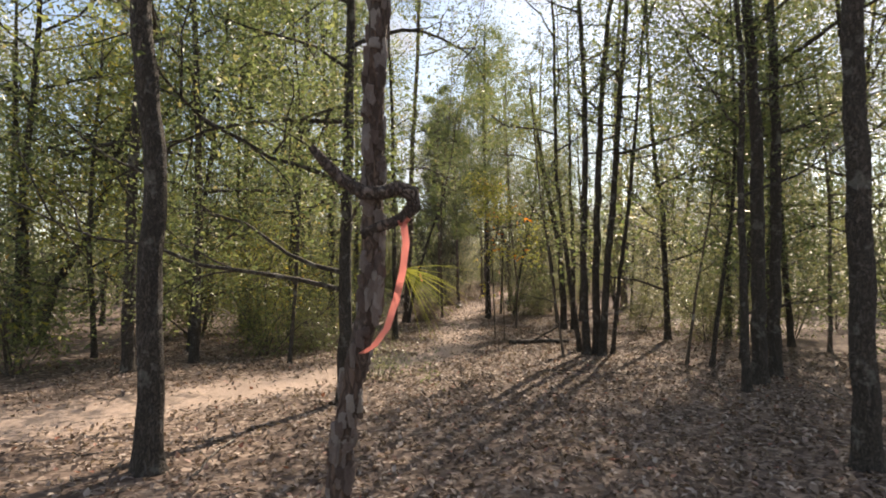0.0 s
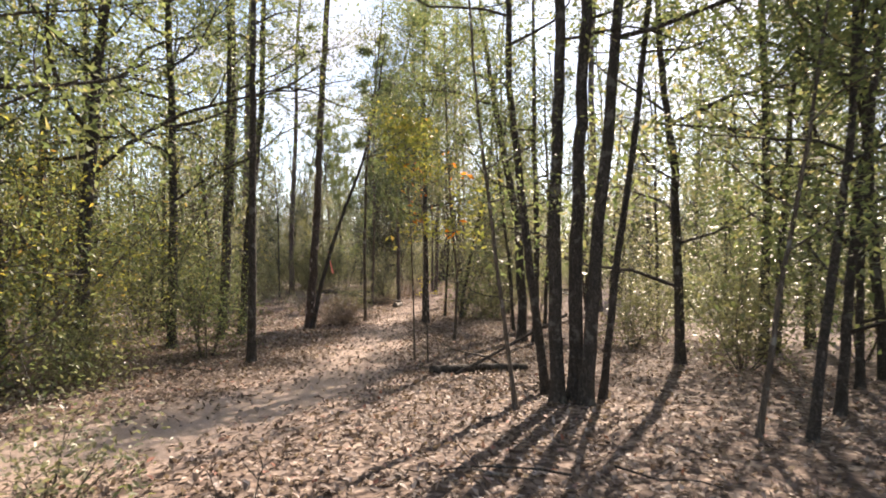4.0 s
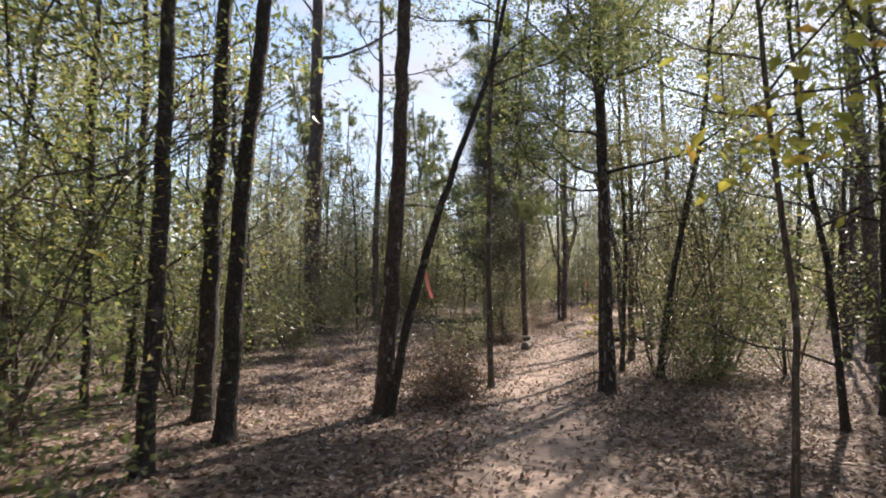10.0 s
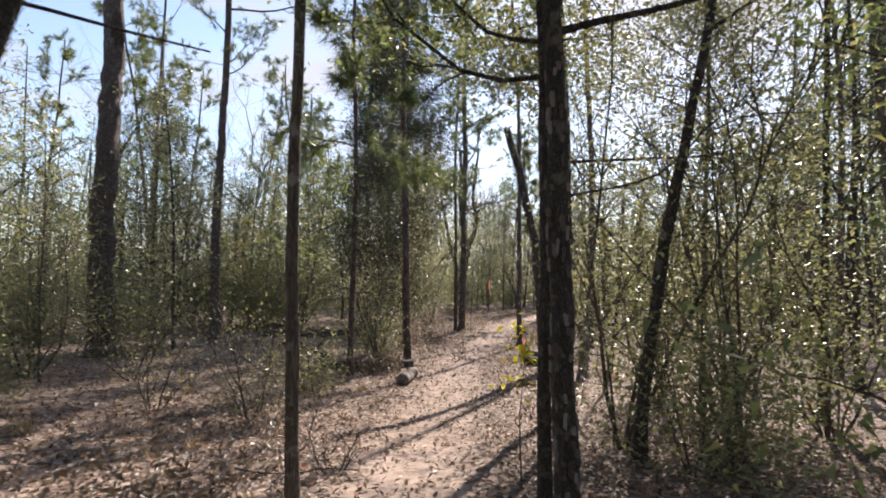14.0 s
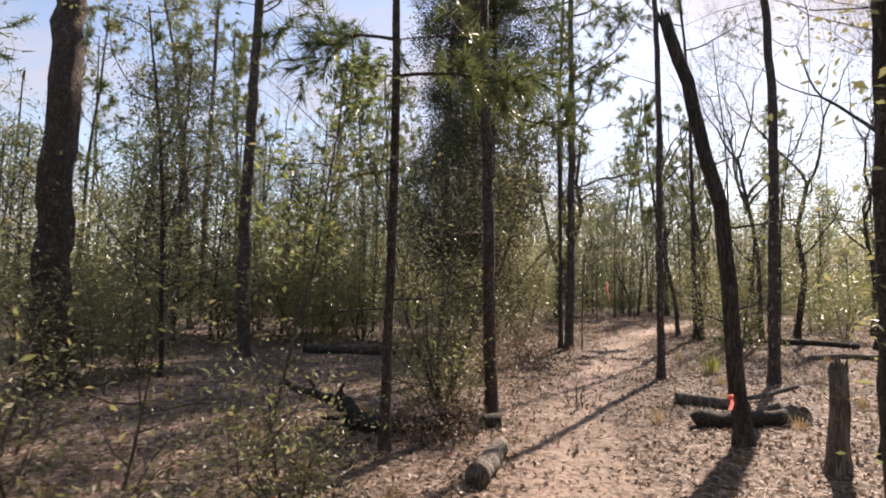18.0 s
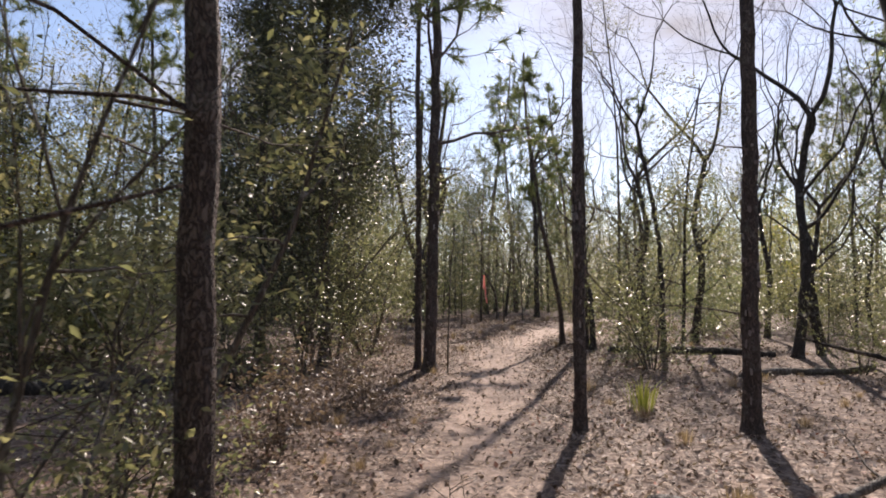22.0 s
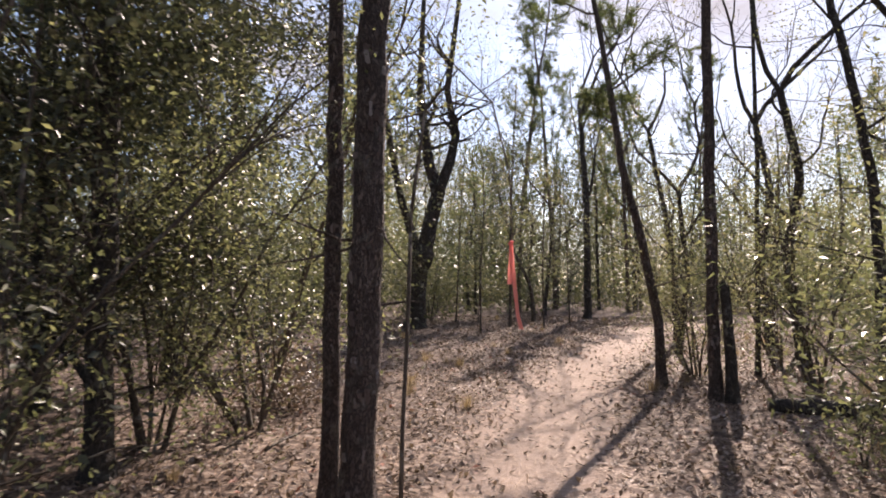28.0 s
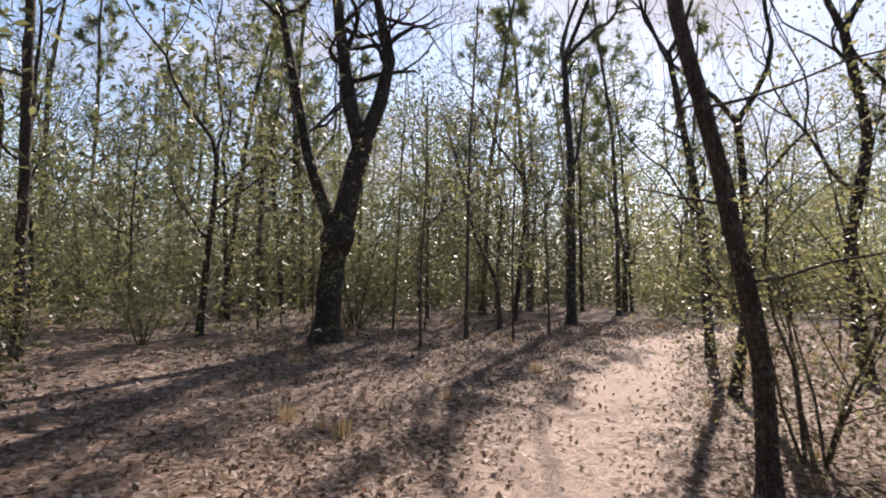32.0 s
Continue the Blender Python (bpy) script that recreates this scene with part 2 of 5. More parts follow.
def ground_material():
    m, n, l, p = material("forest_floor")
    tc = n.new("ShaderNodeTexCoord")
    trail = n.new("ShaderNodeAttribute")
    trail.attribute_name = "trail"
    vor = node(n, "ShaderNodeTexVoronoi", Scale=16.0, Randomness=1.0)
    sep = n.new("ShaderNodeSeparateColor")
    leaf = ramp(n, [(0.0, (0.06, 0.04, 0.032)), (0.4, (0.125, 0.09, 0.075)), (0.75, (0.21, 0.16, 0.13)), (1.0, (0.35, 0.29, 0.25))])
    patch = node(n, "ShaderNodeTexNoise", Scale=0.55, Detail=5.0)
    patch_tone = ramp(n, [(0.3, (0.72, 0.66, 0.62)), (0.7, (1.05, 1.0, 0.95))])
    mul = n.new("ShaderNodeMixRGB")
    mul.blend_type, mul.inputs["Fac"].default_value = "MULTIPLY", 1.0
    grit = node(n, "ShaderNodeTexNoise", Scale=35.0, Detail=8.0, Roughness=0.7)
    sand = ramp(n, [(0.25, (0.25, 0.185, 0.152)), (0.5, (0.38, 0.29, 0.24)), (0.75, (0.51, 0.405, 0.345))])
    edge = node(n, "ShaderNodeTexNoise", Scale=3.5, Detail=6.0, Roughness=0.65)
    mask = n.new("ShaderNodeMath")
    mask.operation = "ADD"
    mask_ramp = ramp(n, [(0.75, (0, 0, 0)), (1.05, (1, 1, 1))])
    mask_ramp.color_ramp.elements[1].position = 1.0
    mix = n.new("ShaderNodeMixRGB")
    hm = n.new("ShaderNodeMixRGB")
    bump = node(n, "ShaderNodeBump", Strength=0.7, Distance=0.03)
    for t in (vor, patch, grit, edge):
        l.new(tc.outputs["Object"], t.inputs["Vector"])
    l.new(vor.outputs["Color"], sep.inputs["Color"])
    l.new(sep.outputs["Red"], leaf.inputs["Fac"])
    l.new(patch.outputs["Fac"], patch_tone.inputs["Fac"])
    l.new(leaf.outputs["Color"], mul.inputs["Color1"])
    l.new(patch_tone.outputs["Color"], mul.inputs["Color2"])
    l.new(grit.outputs["Fac"], sand.inputs["Fac"])
    l.new(trail.outputs["Fac"], mask.inputs[0])
    l.new(edge.outputs["Fac"], mask.inputs[1])
    l.new(mask.outputs["Value"], mask_ramp.inputs["Fac"])
    l.new(mask_ramp.outputs["Color"], mix.inputs["Fac"])
    l.new(mul.outputs["Color"], mix.inputs["Color1"])
    l.new(sand.outputs["Color"], mix.inputs["Color2"])
    l.new(mix.outputs["Color"], p.inputs["Base Color"])
    l.new(mask_ramp.outputs["Color"], hm.inputs["Fac"])
    l.new(sep.outputs["Green"], hm.inputs["Color1"])
    l.new(grit.outputs["Fac"], hm.inputs["Color2"])
    l.new(hm.outputs["Color"], bump.inputs["Height"])
    l.new(bump.outputs["Normal"], p.inputs["Normal"])
    p.inputs["Roughness"].default_value = 0.95
    return m


GROUND = ground_material()

# ---- shape of the land ----
LAND_Y = (-30, 0, 22, 27, 31, 34, 38.5, 42.4, 46, 53, 62, 90, 200)
LAND_Z = (0, 0, -0.03, -0.04, 0.05, 0.13, 0.18, 0.35, 0.52, 0.82, 1.05, 1.5, 2.2)
TRAIL = [(-30, -6), (-14, 2), (-8, 4.6), (-4.2, 6.8), (-2.6, 8.8), (-0.9, 11.2), (0.15, 13.3), (0.42, 15.8), (0.55, 18.7), (0.6, 22.5), (1.0, 27), (1.7, 31.5), (2.4, 35.5),
         (3.5, 39.5), (4.5, 43.6), (5.9, 47), (7.7, 50), (9.4, 53), (12.6, 56), (18, 58.5), (30, 61)]
# the line walked, and its bearing beyond: x at y
LINE_Y = (0, 1.3, 3.4, 6.3, 8.4, 11.2, 14.7, 18.9, 22.1, 24.7, 27.5, 29.9, 33.8, 36.8, 38.6, 42.1, 47, 50, 53, 58, 82)
LINE_X = (0, 0.42, 0.94, 1.24, 1.17, 0.56, 0.09, 0.56, 1.03, 0.86, 0.9, 1.37, 2.36, 2.83, 3.39, 4.2, 5.9, 7.7, 9.4, 11, 15)


def trail_distance(x, y):
    x, y = np.asarray(x, float), np.asarray(y, float)
    best = np.full(np.broadcast(x, y).shape, 1e9)
    for (ax, ay), (bx, by) in zip(TRAIL, TRAIL[1:]):
        dx, dy = bx - ax, by - ay
        s = np.clip(((x - ax) * dx + (y - ay) * dy) / (dx * dx + dy * dy), 0, 1)
        best = np.minimum(best, np.hypot(x - ax - s * dx, y - ay - s * dy))
    return best


def land(x, y):
    x, y = np.asarray(x, float), np.asarray(y, float)
    z = np.interp(y, LAND_Y, LAND_Z)
    rough = 0.025 * np.sin(1.7 * x + 0.6 * y) * np.sin(0.9 * y - 0.4 * x) + 0.015 * np.sin(4.1 * x + 2.2) * np.sin(3.3 * y)
    d = trail_distance(x, y)
    return z + rough * np.clip(d / 1.2, 0.15, 1) - 0.04 * np.exp(-(d / 0.6) ** 2)


def gz(x, y):
    return float(land(x, y))


# ---- mesh helpers ----
def mesh(name, verts, faces, mat, smooth=False):
    me = bpy.data.meshes.new(name)
    me.from_pydata([tuple(v) for v in verts], [], [tuple(f) for f in faces])
    me.materials.append(mat)
    if smooth:
        me.polygons.foreach_set("use_smooth", [True] * len(me.polygons))
    return me


def array_mesh(name, verts, faces, mat):
    """A mesh from arrays: verts (n, 3) and equal-sided faces (m, k)."""
    me = bpy.data.meshes.new(name)
    m, k = faces.shape
    me.vertices.add(len(verts))
    me.vertices.foreach_set("co", np.asarray(verts, np.float32).ravel())
    me.loops.add(m * k)
    me.loops.foreach_set("vertex_index", faces.astype(np.int32).ravel())
    me.polygons.add(m)
    me.polygons.foreach_set("loop_start", np.arange(0, m * k, k, dtype=np.int32))
    me.update(calc_edges=True)
    me.materials.append(mat)
    return me


def part(name, me, parent, label=""):
    ob = new(name, me)
    ob.parent = parent
    return tagged(ob, label) if label else ob


def tube(points, radii, sides=8, knobby=0.0, seed=0, cap=True):
    """A tapered tube along points; knobby: relative unevenness of its skin."""
    pts = np.array(points, float)
    rng = np.random.default_rng(seed)
    tang = np.gradient(pts, axis=0)
    tang /= np.linalg.norm(tang, axis=1)[:, None] + 1e-9
    ref = np.array([1.0, 0, 0]) if abs(tang[0][0]) < 0.8 else np.array([0, 1.0, 0])
    ang = np.linspace(0, 2 * np.pi, sides, endpoint=False)
    phase = rng.uniform(0, 6.28, 4)
    verts = []
    for i, (p, t, r) in enumerate(zip(pts, tang, radii)):
        u = ref - t * (ref @ t)
        u /= np.linalg.norm(u)
        v = np.cross(t, u)
        rr = r * np.ones(sides)
        if knobby:
            rr = r * (1 + knobby * (0.5 * np.sin(3 * ang + phase[0] + i * 0.35) + 0.35 * np.sin(5 * ang - i * 0.5 + phase[1]) + rng.normal(0, 0.45, sides)))
        verts.append(p + np.outer(np.cos(ang) * rr, u) + np.outer(np.sin(ang) * rr, v))
    verts = np.concatenate(verts)
    faces = []
    for i in range(len(pts) - 1):
        for j in range(sides):
            k = (j + 1) % sides
            faces.append((i * sides + j, i * sides + k, (i + 1) * sides + k, (i + 1) * sides + j))
    if cap:
        faces.append(tuple(range(sides))[::-1])
        faces.append(tuple((len(pts) - 1) * sides + j for j in range(sides)))
    return verts, faces


def join(pieces):
    verts, faces, n = [], [], 0
    for v, f in pieces:
        verts.extend(v)
        faces.extend(tuple(i + n for i in q) for q in f)
        n += len(v)
    return verts, faces


def weld(pieces):
    """Join the pieces of one limb into one connected skin: each branch is tied to the nearest place of the wood before it."""
    verts, faces = [np.asarray(pieces[0][0])], [tuple(f) for f in pieces[0][1]]
    n = len(verts[0])
    for v, f in pieces[1:]:
        v = np.asarray(v)
        wood = np.concatenate(verts)
        k = int(np.argmin(((wood - v[0]) ** 2).sum(1)))
        faces += [tuple(i + n for i in q) for q in f]
        faces.append((k, n, n + 1))
        verts.append(v)
        n += len(v)
    return np.concatenate(verts), faces


def unit(v):
    return v / (np.linalg.norm(v, axis=-1, keepdims=True) + 1e-9)


def leaves(rng, centres, length, ratio=0.45, flat=0.35, fold=0.25, droop=0.2, plain=False):
    """Small folded leaves at the centres: (verts, triangles)."""
    n = len(centres)
    d = unit(rng.normal(0, 1, (n, 3)) * (1, 1, 0.6) - (0, 0, droop))
    nor = unit(rng.normal(0, 1, (n, 3)) + np.array([0, 0, flat * 4]))
    side = unit(np.cross(d, nor))
    nor = np.cross(side, d)
    L = length * rng.uniform(0.65, 1.3, (n, 1))
    w = L * ratio * rng.uniform(0.8, 1.2, (n, 1)) * 0.5
    base = centres - d * L * 0.5
    tip = centres + d * L * 0.5 - nor * L * 0.08
    if plain:   # small leaves far from the path: one blade each
        verts = np.stack([base - side * w * 0.85, base + side * w * 0.85, tip], axis=1).reshape(-1, 3)
        return verts, np.arange(3 * n).reshape(-1, 3)
    up = nor * w * fold
    verts = np.stack([base, centres + side * w + up, tip, centres - side * w + up], axis=1).reshape(-1, 3)
    i = np.arange(n)[:, None] * 4
    tris = np.concatenate([i + (0, 1, 2), i + (0, 2, 3)], axis=1).reshape(-1, 3)
    return verts, tris


def needle_tufts(rng, centres, ways, length=0.2, count=12, width=0.005):
    """Sprays of long needles round each twig end: (verts, triangles)."""
    n = len(centres)
    c = np.repeat(centres, count, axis=0) - np.repeat(ways, count, axis=0) * rng.uniform(0, 0.12, (n * count, 1))
    d = unit(np.repeat(ways, count, axis=0) * 0.75 + rng.normal(0, 0.55, (n * count, 3)))
    side = unit(np.cross(d, rng.normal(0, 1, d.shape)))
    L = length * rng.uniform(0.7, 1.2, (n * count, 1))
    verts = np.stack([c - side * width, c + side * width, c + d * L - (0, 0, 0.02)], axis=1).reshape(-1, 3)
    return verts, np.arange(len(verts)).reshape(-1, 3)


def bend(rng, p, d, length, steps, wobble, lift=0.0):
    pts, p, d = [np.array(p, float)], np.array(p, float), np.array(d, float)
    for _ in range(steps):
        d = unit(d + rng.normal(0, wobble, 3) + np.array([0, 0, lift]))
        p = p + d * length / steps
        pts.append(p)
    return pts, d


def limb(rng, p, d, length, radius, lift=0.05, forks=5, twigs=3, wobble=0.16, first=0.25, coarse=False):
    """One limb with its branches and twigs: tube pieces, and twig places with their ways."""
    pieces, spots, ways = [], [], []
    pts, _ = bend(rng, p, d, length, 7, wobble, lift)
    if coarse:
        pieces.append(tube(pts[::2] + pts[-1:], np.linspace(radius, radius * 0.25, 5), 4, 0, 0, False))
    else:
        pieces.append(tube(pts, np.linspace(radius, radius * 0.25, len(pts)), 5, 0.05, int(rng.integers(1e6)), False))
    for k in range(forks):
        s = rng.uniform(first, 1.0)
        i = min(int(s * 7), 6)
        q = pts[i] + (pts[i + 1] - pts[i]) * (s * 7 - i if s < 1 else 1)
        along = unit(pts[i + 1] - pts[i])
        way = unit(along * 0.8 + rng.normal(0, 0.6, 3))
        sub, w2 = bend(rng, q, way, length * rng.uniform(0.25, 0.5), 4, wobble * 1.2, lift)
        if coarse:
            pieces.append(tube(sub[::2], [radius * 0.4, radius * 0.27, radius * 0.12], 3, 0, 0, False))
        else:
            pieces.append(tube(sub, np.linspace(radius * 0.4, radius * 0.14, 5), 4, 0, 0, False))
        for _ in range(twigs):
            j = int(rng.integers(1, 5))
            way2 = unit(w2 * 0.6 + rng.normal(0, 0.7, 3))
            tw, w3 = bend(rng, sub[j], way2, length * rng.uniform(0.1, 0.24), 2, wobble, 0)
            if not coarse or twigs > 3:
                pieces.append(tube(tw[::2] if coarse else tw, [radius * 0.16, radius * 0.06] if coarse else [radius * 0.16, radius * 0.11, radius * 0.06], 3, 0, 0, False))
            spots += [tw[1], tw[2]]
            ways += [w3, w3]
        spots += [sub[2], sub[4]]
        ways += [w2, w2]
    return pieces, spots, ways


def forked(rng, p, d, length, radius, depth, lift=0.1, coarse=False):
    """A sinuous bare limb that forks again and again into fine twigs: tube pieces."""
    steps = 5 if depth > 2 else 3
    pts, way = bend(rng, p, d, length, steps, 0.2, lift)
    end = max(radius * 0.62, 0.003)
    sides = 6 if radius > 0.05 else (4 if radius > 0.015 else 3)
    pieces = [tube(pts[::2] + pts[-1:] if coarse and depth < 3 and steps == 3 else pts, np.linspace(radius, end, len(pts) if not (coarse and depth < 3 and steps == 3) else 3), sides, 0, 0, False)]
    if depth == 0:
        return pieces
    turn = unit(np.cross(way, rng.normal(0, 1, 3)))
    for k, (gain, thin) in enumerate(((0.38, 0.88), (-0.75, 0.66))):
        pieces += forked(rng, pts[-1], unit(way + turn * gain * rng.uniform(0.7, 1.3)), length * rng.uniform(0.62, 0.9), end * thin, depth - 1, lift, coarse)
    if depth > 1:
        q = int(rng.integers(1, steps))
        side = unit(np.cross(way, rng.normal(0, 1, 3)))
        pieces += forked(rng, pts[q], unit(way * 0.6 + side * 0.9), length * rng.uniform(0.4, 0.65), end * 0.45, depth - 2, lift, coarse)
    return pieces


PLATE, n, l, p = material("bark_plate_skin")
info, grain = n.new("ShaderNodeObjectInfo"), node(n, "ShaderNodeTexNoise", Scale=4.0, Detail=9.0, Roughness=0.78)
plate_tone = ramp(n, [(0.2, (0.10, 0.068, 0.06)), (0.42, (0.26, 0.195, 0.18)), (0.58, (0.42, 0.36, 0.345)), (0.8, (0.62, 0.58, 0.56))])
plate_mix, plate_bump = n.new("ShaderNodeMixRGB"), node(n, "ShaderNodeBump", Strength=0.8, Distance=0.2)
plate_mix.inputs["Fac"].default_value = 0.55
l.new(info.outputs["Random"], plate_mix.inputs["Color1"])
l.new(grain.outputs["Fac"], plate_mix.inputs["Color2"])
l.new(plate_mix.outputs["Color"], plate_tone.inputs["Fac"])
l.new(plate_tone.outputs["Color"], p.inputs["Base Color"])
l.new(grain.outputs["Fac"], plate_bump.inputs["Height"])
l.new(plate_bump.outputs["Normal"], p.inputs["Normal"])
p.inputs["Roughness"].default_value = 0.9


def bark_plate(seed):
    """A ragged upright scale of bark, one unit wide and high, lifted at one end."""
    r = np.random.default_rng(seed)
    edge = [(-0.9, -1), (-0.2, -1.1), (0.5, -0.9), (0.95, -0.6), (0.85, 0.1), (1.0, 0.8), (0.4, 1.05), (-0.3, 0.9), (-0.95, 0.95), (-0.8, 0.2), (-1.0, -0.4)]
    n = len(edge)
    rim = [(x + r.uniform(-0.25, 0.25), -0.7, z + r.uniform(-0.25, 0.25)) for x, z in edge]
    slope = r.uniform(-0.35, 0.35)
    top = [(x * 0.93, r.uniform(0.35, 0.75) + slope * z, z * 0.95) for x, _, z in rim]
    mid = (r.uniform(-0.2, 0.2), r.uniform(0.6, 0.95), r.uniform(-0.2, 0.2))
    return mesh("bark_plate", rim + top + [mid], [(n + i, n + (i + 1) % n, 2 * n) for i in range(n)] + [(i, (i + 1) % n, n + (i + 1) % n, n + i) for i in range(n)], PLATE)


PLATES = [bark_plate(k) for k in (1, 2, 3, 4, 5)]


def in_way(p, gap=1.0):
    """Which places lie in the way of someone on the trail."""
    wx = np.interp(p[:, 1], LINE_Y, LINE_X)
    return (np.abs(p[:, 0] - wx) < gap) & (p[:, 2] < 3.1) & (p[:, 1] > -1) & (p[:, 1] < 44)


def tree(x, y, spine, dia, height, label, category="tree", limbs=8, low=0.35, reach=2.2, leaf=None, per=14, size=0.065, spread=0.22,
         skin=None, needles=False, lift=0.05, seed=1, name="tree", forks=5, stubs=0, group="", taper=0.35, at_origin=False, needle_len=0.2, flare=1.45, coarse=False, twigs=3, ratio=0.45, clear=1.15, plates=0, needle_wide=0.006, fork=0, split=0, splinters=0):
    """A tree: trunk through the spine's points (offsets from its foot), limbs above low * height, and a crown of leaves or needles."""
    rng = np.random.default_rng(seed)
    skin = skin or BARK_OAK
    root = new(name)
    root.location = (0, 0, 0) if at_origin else (x, y, gz(x, y))
    tagged(root, label, category, group)
    ctrl = [np.array((0, 0, 0.0))] + [np.array(s, float) for s in spine]
    way = unit(ctrl[-1] - ctrl[-2]) if len(ctrl) > 1 else np.array((0, 0, 1.0))
    way = unit(way + np.array((0, 0, 0.6)))
    while ctrl[-1][2] < height - 0.3:
        way = unit(way + rng.normal(0, 0.05, 3) + np.array((0, 0, 0.12)))
        ctrl.append(ctrl[-1] + way * min(1.5, max(0.4, height - ctrl[-1][2])))
    zs = [c[2] for c in ctrl]
    ring_z = [-0.2, 0.0, 0.06, 0.16, 0.3] + list(np.arange(0.55, min(7, height), 0.28)) + list(np.arange(7, height, 0.8)) + [height]
    ring_z = [z for i, z in enumerate(ring_z) if i == 0 or z > ring_z[i - 1]]
    pts = [np.array([np.interp(z, zs, [c[0] for c in ctrl]), np.interp(z, zs, [c[1] for c in ctrl]), z]) for z in ring_z]
    pts = [p + (rng.normal(0, dia * 0.05, 3) * (1, 1, 0) if p[2] > 0.5 else 0) for p in pts]
    r = dia / 2
    radii = [r * (1 - (1 - taper) * max(z, 0) / height) * (1 + (flare - 1) * math.exp(-max(z, 0) / 0.13)) for z in ring_z]
    trunk = part("trunk", mesh("trunk", *tube(pts, radii, 14 if dia > 0.09 else 8, 0.06, seed), skin, True), root)
    for k in range(plates):
        z, ang = rng.uniform(0.15, 3.2), rng.uniform(0, 6.283)
        rad = np.interp(z, ring_z, radii)
        cx, cy = (np.interp(z, ring_z, [q[i] for q in pts]) for i in range(2))
        ob = part("bark_plate", PLATES[k % 5], trunk)
        ob.matrix_basis = (pose(cx + math.cos(ang) * rad, cy + math.sin(ang) * rad, z, 0, 0, math.degrees(ang) - 90) @ pose(0, 0, 0, rng.uniform(-6, 6), rng.uniform(-9, 9), 0)
                           @ Matrix.Diagonal((rng.uniform(0.010, 0.022), rng.uniform(0.009, 0.016), rng.uniform(0.018, 0.05), 1)))
    spots, ways, boughs = [], [], []

    def trunk_at(z):
        return np.array([np.interp(z, ring_z, [p[k] for p in pts]) for k in range(3)])
    for k in range(limbs):
        z = height * (low + (1 - low) * (k + rng.uniform(0.1, 0.9)) / limbs)
        ang = k * 2.4 + rng.uniform(-0.6, 0.6)
        rise = rng.uniform(0.1, 0.6)
        d = unit(np.array([math.cos(ang), math.sin(ang), rise]))
        ln = reach * rng.uniform(0.45, 1.35) * (1.15 - 0.75 * max(0, z / height - low) / (1.001 - low))
        if fork:   # side limbs
            pieces, sp, wy = forked(rng, trunk_at(z), unit(d + (0, 0, 0.5)), ln * (0.5 if split else 0.42), max(0.012, np.interp(z, ring_z, radii) * rng.uniform(0.4, 0.6)), max(fork - 1, 2) if split else fork, lift, coarse), [], []
        else:
            state = rng.bit_generator.state
            pieces, sp, wy = limb(rng, trunk_at(z), d, ln, max(0.007, min(r * 0.4, 0.011 + 0.008 * ln)), lift, forks, twigs, coarse=coarse)
        if sp and not at_origin and in_way(np.array(sp) + np.array(root.location), min(1.0, clear)).sum() > 1:
            rng.bit_generator.state = state
            pieces, sp, wy = limb(rng, trunk_at(z), d * (-1, -1, 1), ln, max(0.007, min(r * 0.4, 0.011 + 0.008 * ln)), lift, forks, twigs, coarse=coarse)
        if coarse:
            boughs += pieces
        else:
            part("limb", mesh("limb", *weld(pieces), skin, True), root)
        spots += sp
        ways += wy
    for k in range(stubs):
        z = rng.uniform(1.2, max(1.5, height * low))
        ang = rng.uniform(0, 6.28)
        pts2, _ = bend(rng, trunk_at(z), unit(np.array([math.cos(ang), math.sin(ang), rng.uniform(-0.1, 0.4)])), rng.uniform(0.4, 1.4), 4, 0.15, 0)
        part("dead_branch", mesh("dead_branch", *tube(pts2, np.linspace(0.012, 0.004, 5), 4, 0, 0, False), skin, True), root)
    if split:   # the bole ends in two or three rising forks
        for k in range(split):
            ang = k * 6.283 / split + rng.uniform(-0.4, 0.4)
            rise = unit(np.array([math.cos(ang), math.sin(ang), 1.5]))
            pieces = forked(rng, pts[-1] - (0, 0, 0.05), rise, reach, radii[-1] * 0.85, fork, lift, coarse)
            if coarse:
                boughs += pieces
            else:
                part("limb", mesh("limb", *weld(pieces), skin, True), root)
    for k in range(splinters):   # torn wood at a broken top
        ang, rad = k * 6.283 / splinters + rng.uniform(-0.3, 0.3), radii[-1] * rng.uniform(0.35, 0.8)
        q = pts[-1] + np.array([math.cos(ang) * rad, math.sin(ang) * rad, -0.03])
        tip = q + np.array([rng.uniform(-0.02, 0.02), rng.uniform(-0.02, 0.02), rng.uniform(0.05, 0.16)])
        part("splinter", mesh("splinter", *tube([q, (q * 2 + tip) / 3, tip], [radii[-1] * 0.42, radii[-1] * 0.33, radii[-1] * 0.05], 5, 0.15, k), skin), root)
    if boughs:
        tagged(part("bough_mass", mesh("bough_mass", *join(boughs), skin, True), root), kind="stuff")
    if spots and (leaf or needles):
        S, W = np.array(spots), np.array(ways)
        if not at_origin:
            keep = ~in_way(S + np.array(root.location), min(1.0, clear))
            S, W = S[keep], W[keep]
        if needles:
            v, f = needle_tufts(rng, S, W, needle_len, per, needle_wide)
            part("crown", array_mesh("crown", v, f, leaf or NEEDLES), root)
        else:
            c = np.repeat(S, per, axis=0) + rng.normal(0, spread, (len(S) * per, 3)) * (1, 1, 0.7)
            if not at_origin:
                c = c[~in_way(c + np.array(root.location), clear)]
            part("crown", array_mesh("crown", *leaves(rng, c, size, ratio, plain=coarse), leaf), root)
    return root


